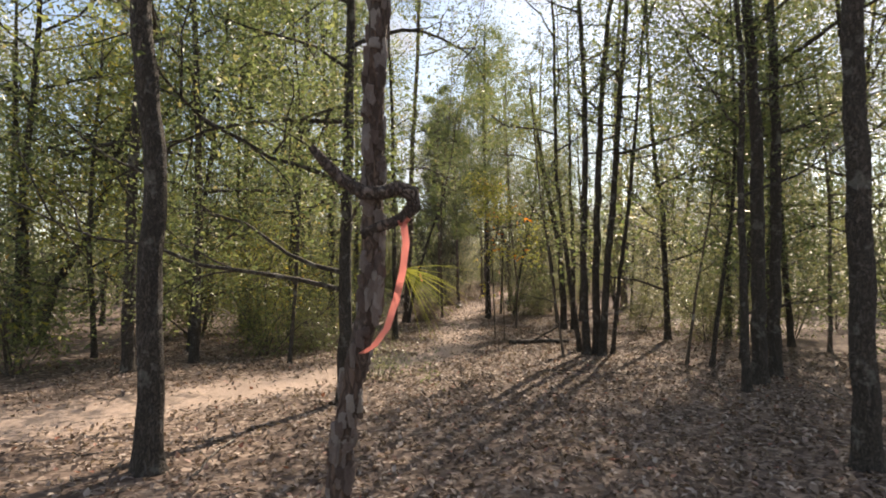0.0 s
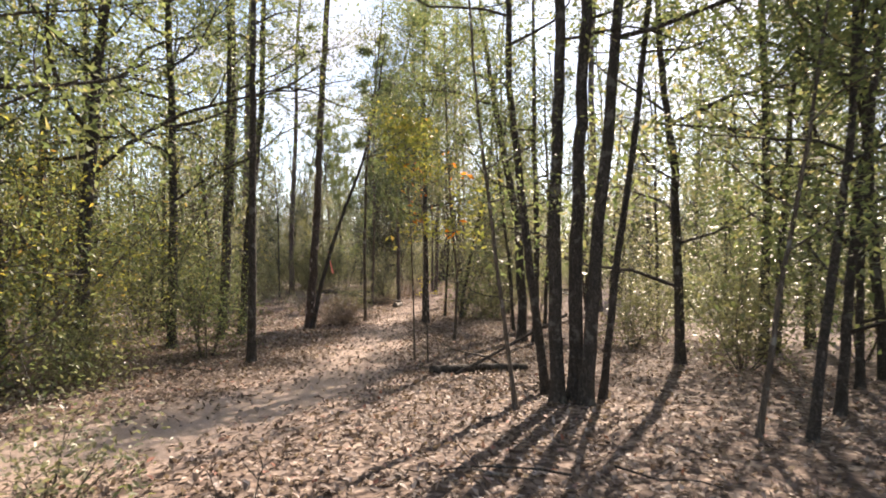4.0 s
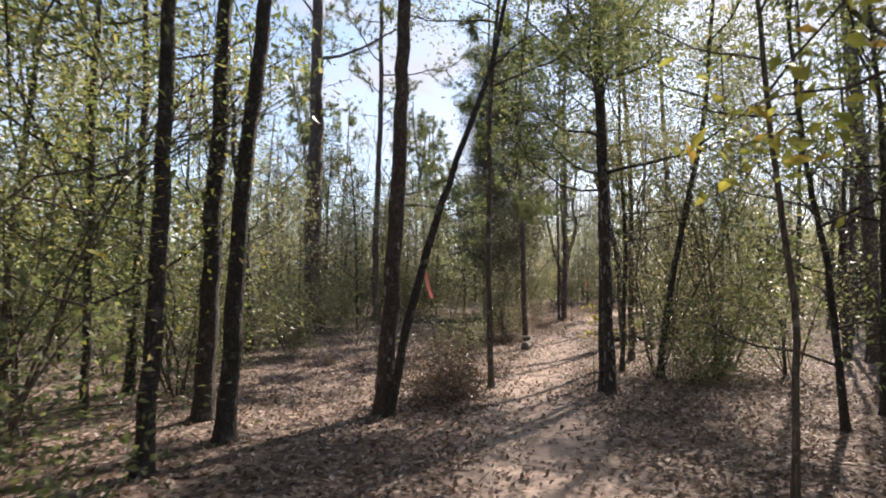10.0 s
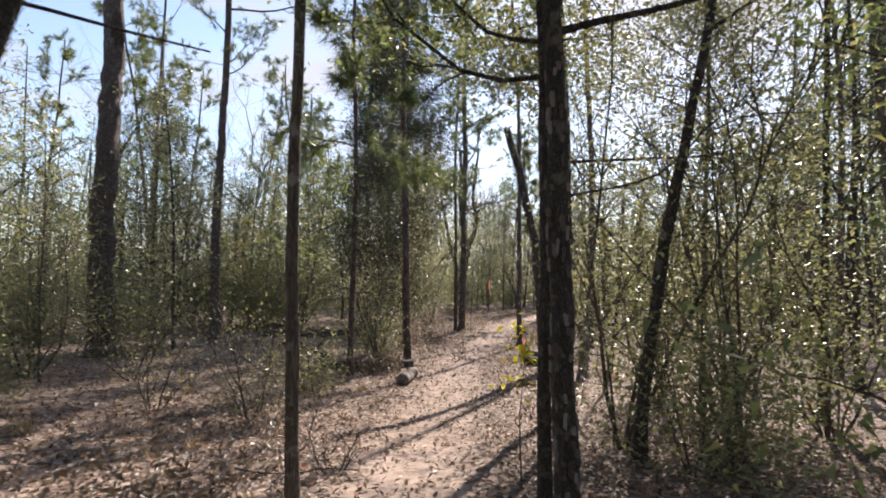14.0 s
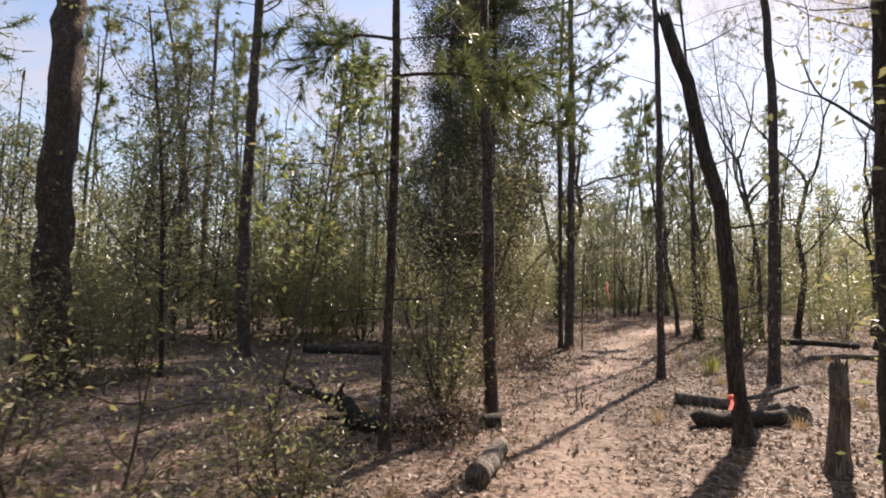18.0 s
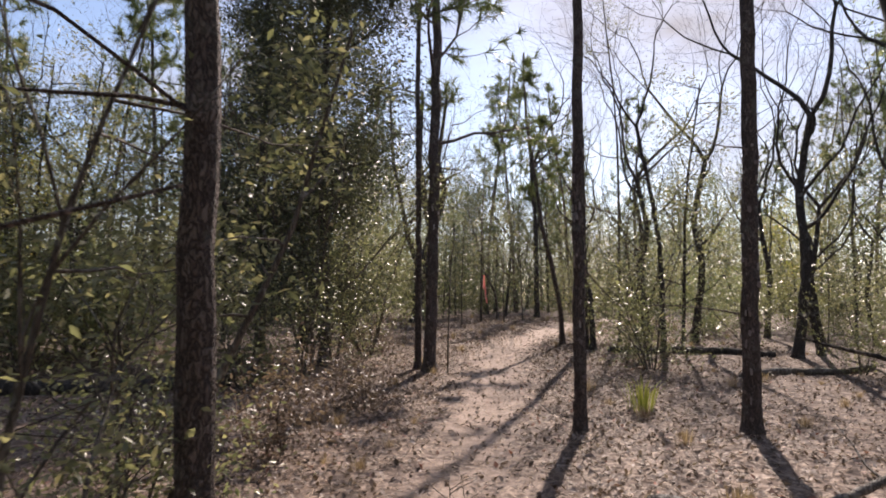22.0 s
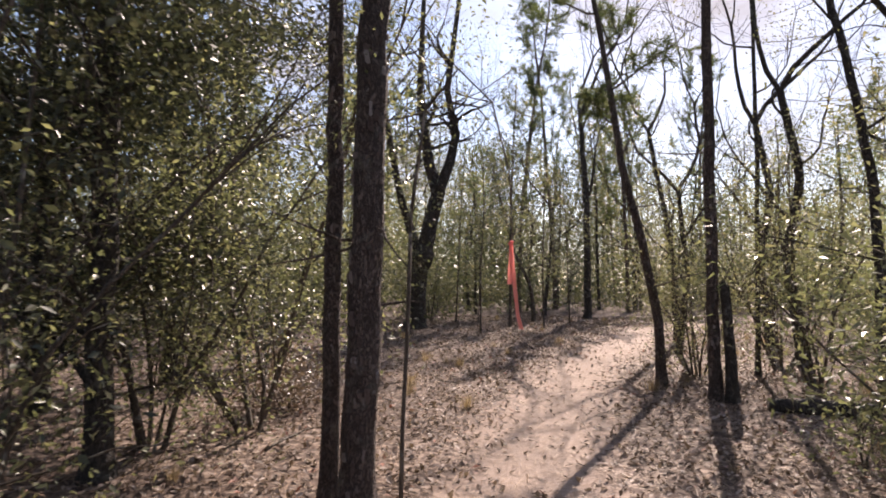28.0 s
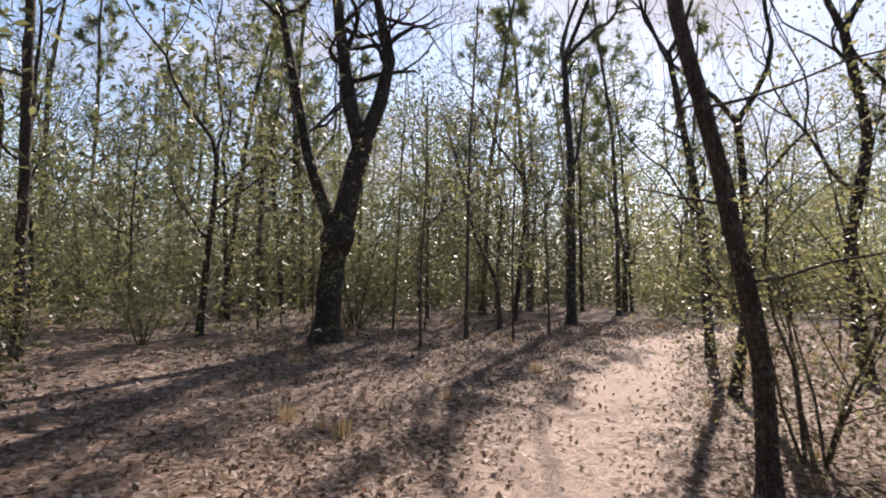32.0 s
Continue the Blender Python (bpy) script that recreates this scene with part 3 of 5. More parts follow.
def shrub(x, y, height, width, label, leaf, stems=7, per=14, size=0.055, spread=0.16, seed=1, name="shrub", category="shrub", at_origin=False, group="", coarse=False, ratio=0.45):
    """A bush of several thin stems that branch low and carry leaves from near the ground up."""
    rng = np.random.default_rng(seed)
    root = new(name)
    root.location = (0, 0, 0) if at_origin else (x, y, gz(x, y))
    tagged(root, label, category, group)
    spots, boughs = [], []
    for k in range(stems):
        ang = k * 6.283 / stems + rng.uniform(-0.5, 0.5)
        lean = rng.uniform(0.0, 1.3) * width / height
        d = unit(np.array([math.cos(ang) * lean, math.sin(ang) * lean, 1.0]))
        h = height * rng.uniform(0.35, 1.2)
        pieces, sp, _ = limb(rng, (0.08 * math.cos(ang), 0.08 * math.sin(ang), -0.05), d, h, 0.008 + 0.004 * h, 0.03, 6 if coarse else 9, 3, 0.13, 0.08, coarse)
        if not at_origin and height > 1.0 and in_way(np.array(sp) + np.array(root.location), 0.9).sum() > 1:   # no stem leans over the path
            continue
        if coarse:
            boughs += pieces
        else:
            part("stem", mesh("stem", *weld(pieces), BARK_THIN, True), root)
        spots += sp
    if boughs:
        tagged(part("stem_mass", mesh("stem_mass", *join(boughs), BARK_THIN, True), root), kind="stuff")
    S = np.array(spots)
    S = S[S[:, 2] > 0.08]
    c = np.repeat(S, per, axis=0) + rng.normal(0, spread, (len(S) * per, 3))
    c = c[c[:, 2] > 0.03]
    if not at_origin:
        c = c[~in_way(c + np.array(root.location), 1.15)]
    part("foliage", array_mesh("foliage", *leaves(rng, c, size, ratio, plain=coarse), leaf), root)
    return root


# ---- ground ----
def lines(lo, hi, step, far):
    inner = np.arange(lo, hi + 1e-6, step)
    outs, s = [], step
    v = 0.0
    while v < far:
        s *= 1.25
        v += s
        outs.append(v)
    outs = np.array(outs)
    return np.concatenate([lo - outs[::-1], inner, hi + outs])


gx, gy = lines(-10, 15, 0.22, 900), lines(-4, 60, 0.22, 900)
X, Y = np.meshgrid(gx, gy)
Z = land(X, Y)
nx, ny = len(gx), len(gy)
idx = np.arange(nx * ny).reshape(ny, nx)
quads = np.stack([idx[:-1, :-1], idx[:-1, 1:], idx[1:, 1:], idx[1:, :-1]], axis=-1).reshape(-1, 4)
ground_mesh = array_mesh("ground", np.stack([X, Y, Z], axis=-1).reshape(-1, 3), quads, GROUND)
ground_mesh.polygons.foreach_set("use_smooth", [True] * len(quads))
worn = ground_mesh.attributes.new("trail", "FLOAT", "POINT")
dist = trail_distance(X, Y).ravel()
worn.data.foreach_set("value", (np.clip(0.62 - 0.55 * (dist - np.interp(Y.ravel(), (20, 28), (0.45, 0.28))), -0.3, 0.62) - np.interp(Y.ravel(), (13, 16, 22, 28, 37, 42), (0.0, 0.16, 0.12, 0.26, 0.22, 0.06))).astype(np.float32))
ground = tagged(new("ground", ground_mesh), "leaf-strewn sandy forest floor with a worn footpath", "ground", "", "structure")

# ---- trees beside the trail ----
PINE = dict(skin=BARK_PINE, needles=True, leaf=NEEDLES, low=0.62, lift=0.1, per=16, name="pine_tree", category="pine tree", stubs=5, forks=6)
THIN = dict(skin=BARK_THIN, leaf=LEAF_GREEN, low=0.3, limbs=7, reach=1.0, per=8, size=0.055, name="sapling", category="young tree", forks=4)
BROAD = dict(skin=BARK_OAK, leaf=LEAF_GREEN, low=0.32, limbs=13, reach=2.7, per=17, size=0.068, spread=0.3)
BARE = dict(skin=BARK_OAK, leaf=None, low=0.35, limbs=6, reach=3.4, fork=4, name="bare_tree", category="bare tree", lift=0.12, taper=0.2)


def make(base, **more):
    d = dict(base)
    d.update(more)
    return d


tree(-2.25, 4.96, [(0.01, 0, 2.35), (-0.11, -0.05, 3.67)], 0.2, 11, "dark rough-barked oak with knobby trunk beside the footpath", seed=11, **make(BROAD, stubs=2))
tree(-1.18, 7.75, [(0.01, 0, 1.78), (0.03, 0.01, 3.56)], 0.165, 9, "slim dark oak with low drooping leafy branches", seed=12, **make(BROAD, low=0.12, limbs=20, reach=3.0, per=32, size=0.058, leaf=LEAF_GREEN, lift=-0.03, spread=0.24))
tree(3.34, 5.09, [(-0.01, 0.01, 1.91), (-0.02, 0.01, 3.75)], 0.2, 12, "dark oak trunk standing in deep shade", seed=13, **make(BROAD))
tree(4.01, 8.48, [(-0.03, 0.02, 2.8)], 0.115, 7, "thin dark trunk beside a pair of oaks", seed=14, **make(BROAD, limbs=6, reach=1.6))
tree(4.53, 9.19, [(0.01, 0, 3.75)], 0.21, 12, "dark oak trunk with dense leaves above", seed=15, **make(BROAD, low=0.3, limbs=12))
tree(5.05, 9.77, [(0.07, -0.04, 3.96)], 0.18, 11, "grey oak trunk among close neighbours", seed=16, **make(BROAD))
tree(4.13, 10.89, [(0.18, -0.07, 1.35), (0.38, -0.15, 2.59)], 0.055, 4.5, "leaning thin sapling with sparse leaves", seed=17, **THIN)
tree(-2.7, 11.4, [(0.1, 0, 1.6), (0.15, 0, 3.2)], 0.075, 7, "slender tree with leafy boughs above the footpath", seed=96, **make(BROAD, limbs=14, low=0.36, reach=2.0, per=16, size=0.06))
tree(7.65, 12.7, [(0.03, -0.02, 1.54)], 0.09, 6, "thin sapling in the shade", seed=18, **THIN)
tree(-1.12, 15.3, [(-0.03, -0.01, 2.4), (-0.06, -0.02, 4.14)], 0.13, 9, "straight slim tree at the edge of the footpath", seed=19, **make(BROAD, limbs=6, reach=1.4, low=0.5, per=6))
tree(2.28, 12.1, [(-0.17, 0.03, 1.26), (-0.35, 0.07, 2.63), (-0.44, 0.09, 3.47)], 0.05, 5.5, "very thin leaning stem of a clump", seed=20, **THIN)
for i, (x, y, sp, dia) in enumerate([(2.78, 12.98, [(-0.22, 0.05, 1.77), (-0.44, 0.11, 3.67)], 0.104), (2.79, 12.42, [(-0.05, 0.01, 1.73), (0.01, 0, 3.64)], 0.155),
                                     (2.99, 12.5, [(0.01, 0, 1.73), (0.08, -0.02, 3.63)], 0.16), (3.05, 12.3, [(0.11, -0.03, 1.71), (0.26, -0.08, 3.35)], 0.15),
                                     (3.36, 12.7, [(0.14, -0.07, 1.59), (0.31, -0.15, 2.8)], 0.09)]):
    tree(x, y, sp, dia, 9.5, "dark slender stem of a close clump of trees", seed=30 + i, group="stems of the clump", **make(BROAD, limbs=9, reach=2.0, low=0.38, per=11, size=0.06))
tree(-2.92, 17.1, [(-0.02, -0.01, 1.82), (-0.08, -0.05, 4.1)], 0.165, 10, "dark straight tree in dense green undergrowth", seed=36, **make(BROAD, low=0.25, limbs=18, reach=2.9, per=22))
tree(-3.62, 15.35, [(0.02, 0, 2.0), (0.12, 0, 4.2)], 0.2, 11, "dark tree trunk half hidden by leaves", seed=37, **make(BROAD, low=0.22, limbs=20, reach=3.0, per=24))
tree(-4.5, 15.0, [(-0.1, 0, 1.8), (-0.3, 0, 3.4)], 0.1, 8, "thin dark tree leaning away from the path", seed=38, **make(BROAD, limbs=14, reach=2.2, low=0.2, per=20))
tree(-2.58, 18.82, [(0.04, 0.02, 1.46), (0.05, 0.02, 3.83)], 0.145, 10, "dark slender tree of a small group", seed=39, group="slender trees", **make(BROAD, limbs=7, reach=1.6, low=0.45))
tree(-3.1, 20.9, [(0.03, 0.01, 2.25), (0.1, 0.04, 5.44)], 0.22, 12, "dark tree of a small group", seed=40, group="slender trees", **make(BROAD, limbs=8, low=0.45, reach=1.8))
tree(-2.45, 19.98, [(0.07, 0.03, 2.16), (0.3, 0.11, 4.99)], 0.185, 11, "dark slightly leaning tree of a small group", seed=41, group="slender trees", **make(BROAD, limbs=8, low=0.5, reach=1.8))
tree(-1.24, 21.6, [(0.08, 0.02, 1.54), (0.14, 0.03, 2.64), (0.18, 0.04, 4.35)], 0.21, 14, "grey-brown pine with plated bark", seed=42, **make(PINE, plates=60))
tree(-1.14, 21.5, [(0.18, 0.04, 1.05), (0.56, 0.13, 2.5), (1.16, 0.27, 4.24)], 0.115, 7.5, "slanting thin tree that carries a flagging ribbon", seed=43, **make(BARE, limbs=5, reach=2.0, fork=3, low=0.5))
tree(0.0, 23.85, [(-0.05, -0.01, 2.08), (-0.04, 0, 4.14)], 0.095, 10, "thin straight trunk at the edge of the footpath", seed=44, **make(BROAD, limbs=7, reach=1.5, low=0.45, skin=BARK_THIN))
tree(1.65, 23.87, [(0.01, 0, 2.24), (-0.04, 0.02, 4.74)], 0.1, 10, "dark trunk of a pair of leafy trees", seed=45, **make(BROAD, low=0.28, limbs=17, reach=2.3, per=22))
tree(1.715, 23.53, [(-0.05, 0.03, 2.21), (-0.1, 0.03, 4.61)], 0.155, 11, "dark trunk of a pair with lichen-spotted bark", seed=46, plates=140, **make(BROAD, low=0.28, limbs=17, reach=2.4, per=22))
tree(5.9, 27.3, [(0.12, -0.07, 2.99), (0.21, -0.13, 5.98)], 0.105, 9, "thin straight trunk in open woodland", seed=47, **make(BROAD, limbs=6, reach=1.4, low=0.5, per=6))
tree(8.1, 28.6, [(-0.04, 0.03, 3.23), (-0.17, 0.13, 6.77)], 0.33, 15, "tall dark pine trunk in open woodland", seed=48, **PINE)
tree(8.9, 31.2, [(0.15, -0.1, 4.18)], 0.135, 11, "thin dark trunk in open woodland", seed=49, **make(PINE))
tree(7.85, 29.3, [(0.07, -0.04, 3.81)], 0.115, 10, "thin dark trunk in open woodland", seed=50, **make(BARE, reach=1.5))
tree(-5.5, 28.15, [(-0.01, 0, 0.96), (-0.22, -0.1, 2.78), (-0.42, -0.19, 4.5)], 0.23, 4.4, "crooked grey hardwood with bare twigs", seed=51, **make(BARE, limbs=3, low=0.5, split=2, reach=1.9, taper=0.6, fork=5))
tree(-5.8, 34.0, [(-0.09, -0.06, 2.49), (-0.02, -0.01, 6.32)], 0.545, 20, "large old pine with grey plated bark", seed=52, **make(PINE, reach=3.8, limbs=14, low=0.42, per=24, needle_wide=0.008))
tree(-4.7, 38.7, [(-0.08, -0.03, 2.99), (0.03, 0.01, 8.53)], 0.285, 18, "tall straight pine behind thickets", seed=53, **make(PINE, reach=3.0, low=0.4, limbs=14, per=24, needle_wide=0.008))
tree(-0.2, 31.0, [(0.04, 0.01, 2.84), (0.01, 0, 4.69)], 0.105, 11, "slim straight pine beside a fallen log", seed=54, **make(PINE, limbs=11, reach=1.7, low=0.3, per=26, needle_len=0.26, lift=0.02))
tree(0.83, 32.55, [(-0.1, 0, 3.34), (-0.18, 0, 5.95)], 0.16, 12, "slim dark pine rising from a leafy bush", seed=55, **make(PINE, limbs=12, reach=1.8, low=0.3, per=26, needle_len=0.26, lift=0.02))
tree(2.77, 41.5, [(0.05, 0, 3.4), (0.07, 0, 6.27)], 0.225, 15, "dark twin pine with deeply plated bark", seed=56, **make(PINE, plates=60, limbs=20, low=0.26, reach=2.9, per=24, needle_wide=0.008, needle_len=0.24))
tree(2.58, 41.72, [(-0.02, 0, 3.0), (-0.06, 0, 5.43)], 0.125, 13, "thinner stem close beside a dark pine", seed=57, **make(PINE, limbs=12, reach=2.0, low=0.5, per=22))
tree(3.88, 36.8, [(0, 0, 3.16), (0, 0, 5.49)], 0.14, 14, "straight grey-brown pine beside the footpath", seed=58, **make(PINE, plates=60))
tree(5.75, 36.55, [(0.05, -0.03, 3.12), (0.07, -0.04, 5.38)], 0.195, 15, "straight pine with flaking bark and needle litter", seed=59, **make(PINE, plates=60))
tree(2.97, 28.4, [(0.01, 0, 2.04), (0.03, -0.01, 3.55)], 0.135, 12, "straight dark pine trunk near a broken stub", seed=60, **make(PINE))
tree(4.54, 31.27, [(0.18, -0.09, 1.72)], 0.09, 4.2, "leaning dead sapling without leaves", seed=61, **make(BARE, limbs=3, reach=1.0, fork=3))
tree(2.85, 25.35, [(0.05, 0, 0.7), (0.28, 0, 2.0), (0.8, 0, 4.4)], 0.12, 9, "leaning tree amid leafy bushes", seed=62, **make(BROAD, low=0.4, limbs=7, per=5))
tree(6.65, 45.7, [(-0.03, 0.01, 0.87), (-0.23, 0.11, 1.97), (-0.47, 0.23, 3.12)], 0.135, 8, "leaning slender pine with tufted needles", seed=63, **make(PINE, low=0.35, limbs=9, reach=1.1))
tree(6.96, 44.85, [(-0.04, 0.02, 1.93), (-0.04, 0.03, 3.97)], 0.15, 14, "straight dark pine beside a dead stub", seed=64, **make(PINE, plates=60))
tree(8.56, 46.6, [(0.03, -0.02, 3.14), (0.01, -0.01, 5.38)], 0.085, 10, "thin straight trunk with fresh leaves", seed=65, **make(BROAD, limbs=7, reach=1.3, low=0.35, leaf=LEAF_OLIVE, per=14, size=0.05))
tree(8.6, 44.15, [(-0.05, 0.03, 2.51), (-0.23, 0.14, 3.94), (-0.5, 0.31, 5.64)], 0.135, 5.5, "crooked bare hardwood against the sky", seed=66, **make(BARE, low=0.55, limbs=3, split=2, reach=1.9, taper=0.6, fork=5))
tree(9.42, 51.1, [(-0.09, 0.05, 2.04), (-0.51, 0.3, 4.72)], 0.15, 4.8, "leaning bare hardwood by the footpath", seed=67, **make(BARE, low=0.5, limbs=3, split=2, reach=1.9, taper=0.6, fork=5))
tree(9.28, 57.0, [(-0.03, 0.01, 3.77), (-0.32, 0.11, 8.03)], 0.24, 6.5, "tall forked bare hardwood", seed=68, **make(BARE, low=0.5, limbs=4, split=3, reach=2.4, taper=0.6, fork=5))
tree(6.2, 53.9, [(0, 0, 3.15), (0.07, -0.01, 5.1)], 0.08, 6.5, "thin pale sapling with small leaves", seed=69, **make(THIN, leaf=LEAF_OLIVE))
tree(7.18, 55.4, [(-0.07, 0.02, 1.01), (-0.55, 0.12, 1.97)], 0.115, 4.5, "short leaning sapling with few leaves", seed=70, **make(THIN, leaf=LEAF_OLIVE))
tree(-9.1, 14.5, [(0.27, 0.17, 1.4), (0.73, 0.46, 2.33)], 0.2, 8, "leaning dark trunk under dense leaves", seed=71, **make(BROAD))

tree(3.53, 18.7, [(0.0, 0, 1.0), (-0.1, 0, 2.4), (-0.45, 0.1, 4.2)], 0.2, 7.2, "crooked dark oak with long level branches", seed=73, **make(BROAD, low=0.34, limbs=9, reach=2.3, per=6, size=0.07))
# added sapling, its crown made tall and dense to shade the path
tree(2.15, 18.7, [(0.05, 0, 1.2), (-0.1, 0, 2.6)], 0.055, 6.9, "thin leafy sapling with a crown that shades the path", seed=95, **make(THIN, limbs=16, low=0.4, reach=1.9, per=18, size=0.06, forks=5))
tree(3.78, 18.55, [(0.02, 0, 2.0), (-0.05, 0, 4.2)], 0.13, 9, "slender dark stem beside a crooked oak", seed=74, **make(BROAD, limbs=5, reach=1.6, per=2))
tree(1.3, 15.8, [(-0.03, -0.02, 1.0), (-0.08, -0.05, 2.0)], 0.03, 3.9, "slender young oak with yellow and orange leaves", "young oak", limbs=15, low=0.42, reach=1.0, leaf=LEAF_BRIGHT, per=4, size=0.085, spread=0.13, seed=75, name="young_oak", skin=BARK_THIN, forks=4, clear=0.5)
tree(1.5, 15.5, [(-0.03, -0.03, 1.0), (-0.1, -0.1, 2.0)], 0.025, 3.1, "slender young oak with orange autumn leaves", "young oak", limbs=5, low=0.5, reach=0.9, leaf=LEAF_FALL, per=1, size=0.11, spread=0.1, seed=76, name="young_oak", skin=BARK_THIN, forks=2, twigs=1, clear=0.5)
tree(1.67, 24.8, [(-0.02, 0, 0.5), (0.02, 0, 0.9)], 0.014, 1.25, "yellow-leaved seedling beside a dark trunk", "seedling", limbs=5, low=0.55, reach=0.22, leaf=LEAF_YELLOW, per=2, size=0.078, spread=0.06, clear=0.3, seed=77, name="seedling", skin=BARK_THIN, forks=2, twigs=1)
tree(4.5, 10.75, [(0.12, 0, 0.9), (0.42, 0.05, 2.6)], 0.085, 6.5, "leaning dark sapling in pale leaf litter", seed=78, **make(BROAD, limbs=6, reach=1.4))

tree(-1.25, 30.6, [(0.2, 0, 0.9), (0.42, 0, 1.8), (0.62, 0, 3.2)], 0.035, 3.9, "thin leaning sapling with long oval leaves", seed=97, ratio=0.32, **make(THIN, limbs=9, low=0.38, reach=0.75, size=0.11, per=3, spread=0.12))
tree(0.2, 34.4, [(0.3, 0, 0.9), (0.75, 0.05, 1.9)], 0.06, 3.4, "leaning sapling with pale drooping leaves", seed=79, **make(THIN, leaf=LEAF_OLIVE, size=0.085, per=6))

# dense dark evergreens
for i, (x, y, h, r) in enumerate([(0.85, 42.3, 12, 2.3), (-0.6, 44.3, 13, 2.15), (0.2, 46.0, 12, 2.4)]):
    tree(x, y, [(-0.05, 0, 3.0), (-0.1, 0, 6.0)], 0.2 + 0.03 * i, h, "dense dark evergreen with branches down to the ground", "evergreen tree", limbs=40, low=0.04, reach=r, leaf=LEAF_DARK, per=30,
         size=0.08, spread=0.3, seed=80 + i, name="cedar", forks=6, lift=0.02, skin=BARK_OAK)

# the ribbon pine at the start
ribbon_pine = tree(-0.40, 2.5, [(0.0, 0, 0.7), (0.035, 0, 1.0), (0.12, 0, 1.4), (0.135, 0, 2.0), (0.15, 0, 2.8)], 0.092, 9, "slim pine with scaly grey bark and a looping dead branch", seed=90, **make(PINE, stubs=0, plates=295, skin=BARK_INNER))
pz = gz(-0.40, 2.5)
loop = [(-0.33, 2.48, 1.665), (-0.27, 2.46, 1.69), (-0.18, 2.45, 1.722), (-0.13, 2.45, 1.77), (-0.135, 2.44, 1.82), (-0.19, 2.44, 1.838), (-0.25, 2.43, 1.82), (-0.32, 2.43, 1.82), (-0.4, 2.43, 1.87), (-0.47, 2.43, 1.94), (-0.52, 2.43, 1.998)]
part("dead_branch", mesh("dead_branch", *tube([(x + 0.42, y - 2.5, z - pz) for x, y, z in loop], [0.02, 0.02, 0.023, 0.03, 0.034, 0.031, 0.028, 0.028, 0.025, 0.021, 0.016], 10, 0.07, 4), BARK_PINE, True), ribbon_pine, "grey looping broken branch")
nr = np.random.default_rng(4)
v, f = [], []
for k in range(18):   # long arching needles of one spray
    fall = radians(8 - 74 * k / 17 + nr.uniform(-6, 6))
    d, ln = np.array([math.cos(fall), nr.uniform(-0.25, 0.35), math.sin(fall)]), nr.uniform(0.17, 0.28)
    for j in range(5):
        q = np.array([0.245, 0.0, 1.53 - pz]) + d * ln * j / 4 - np.array([0, 0, 0.07 * (j / 4) ** 2])
        w = np.array([0.3, -0.9, 0.3]) * 0.0012 * (1 - 0.2 * j) + np.array([-d[2], 0, d[0]]) * 0.0011 * (1 - 0.2 * j)
        v += [q - w, q + w]
    f += [(10 * k + 2 * j, 10 * k + 2 * j + 1, 10 * k + 2 * j + 3, 10 * k + 2 * j + 2) for j in range(4)]
part("needle_spray", mesh("needle_spray", v, f, GREEN_GRASS), ribbon_pine, "pale green needles")

# the forked oak near the end
oak = tree(3.68, 53.0, [(0.05, 0, 1.0), (0.16, 0, 1.76), (0.5, 0.02, 3.37)], 0.45, 3.6, "old forked oak with a swollen trunk and bare limbs", "oak tree", seed=91, limbs=0, skin=BARK_OAK, name="oak_tree", taper=0.75)
orng = np.random.default_rng(7)
for start, mids, rad in [((0.1, 0, 1.7), [(-0.15, 0, 2.4), (-0.39, -0.02, 3.08), (-0.7, -0.03, 4.6), (-0.94, -0.04, 5.75), (-1.1, 0, 8)], 0.12),
                         ((0.5, 0.02, 3.3), [(0.29, 0.01, 3.99), (0.15, 0, 4.9), (0.02, 0, 5.84), (0.1, 0.1, 8.5)], 0.16),
                         ((0.5, 0.02, 3.3), [(0.8, 0.02, 4.1), (0.95, 0.04, 4.83), (0.71, 0.03, 5.91), (1.0, 0, 8.4)], 0.15)]:
    pts = [np.array(start)] + [np.array(q) for q in mids]
    dense = [pts[i] + (pts[i + 1] - pts[i]) * s for i in range(len(pts) - 1) for s in (0, 0.25, 0.5, 0.75)] + [pts[-1]]
    pieces = [tube(dense, np.linspace(rad, rad * 0.35, len(dense)), 10, 0.06, 3)]
    for k in range(9):
        q = dense[int(orng.integers(5, len(dense)))]
        pieces += forked(orng, q, unit(orng.normal(0, 1, 3) * (1, 1, 0.5) + (0, 0, 0.4)), orng.uniform(0.6, 1.1), rad * 0.32, 4, 0.06)
    part("limb", mesh("limb", *weld(pieces), BARK_OAK, True), oak)
swell = [(0.05, 0, 1.35), (0.1, 0, 1.5), (0.14, -0.02, 1.68), (0.18, -0.03, 1.85), (0.2, 0, 2.02)]
part("burl", mesh("burl", *tube(swell, [0.12, 0.25, 0.29, 0.26, 0.13], 12, 0.08, 5), BARK_OAK, True), oak)

# broken snag, stumps and stubs
tree(3.44, 31.75, [(-0.16, 0.06, 2.42), (-0.5, 0.17, 3.93), (-0.7, 0.23, 4.7)], 0.18, 4.7, "leaning dead snag with a broken top", "dead tree", limbs=0, stubs=4, low=0.9, skin=CHAR, seed=92, name="snag", taper=0.75, splinters=5)
tree(3.92, 30.85, [(0.01, 0, 0.5), (0.02, -0.01, 0.92)], 0.18, 0.92, "weathered broken tree stump", "stump", limbs=0, skin=DEAD, seed=93, name="stump", taper=0.85, splinters=7)
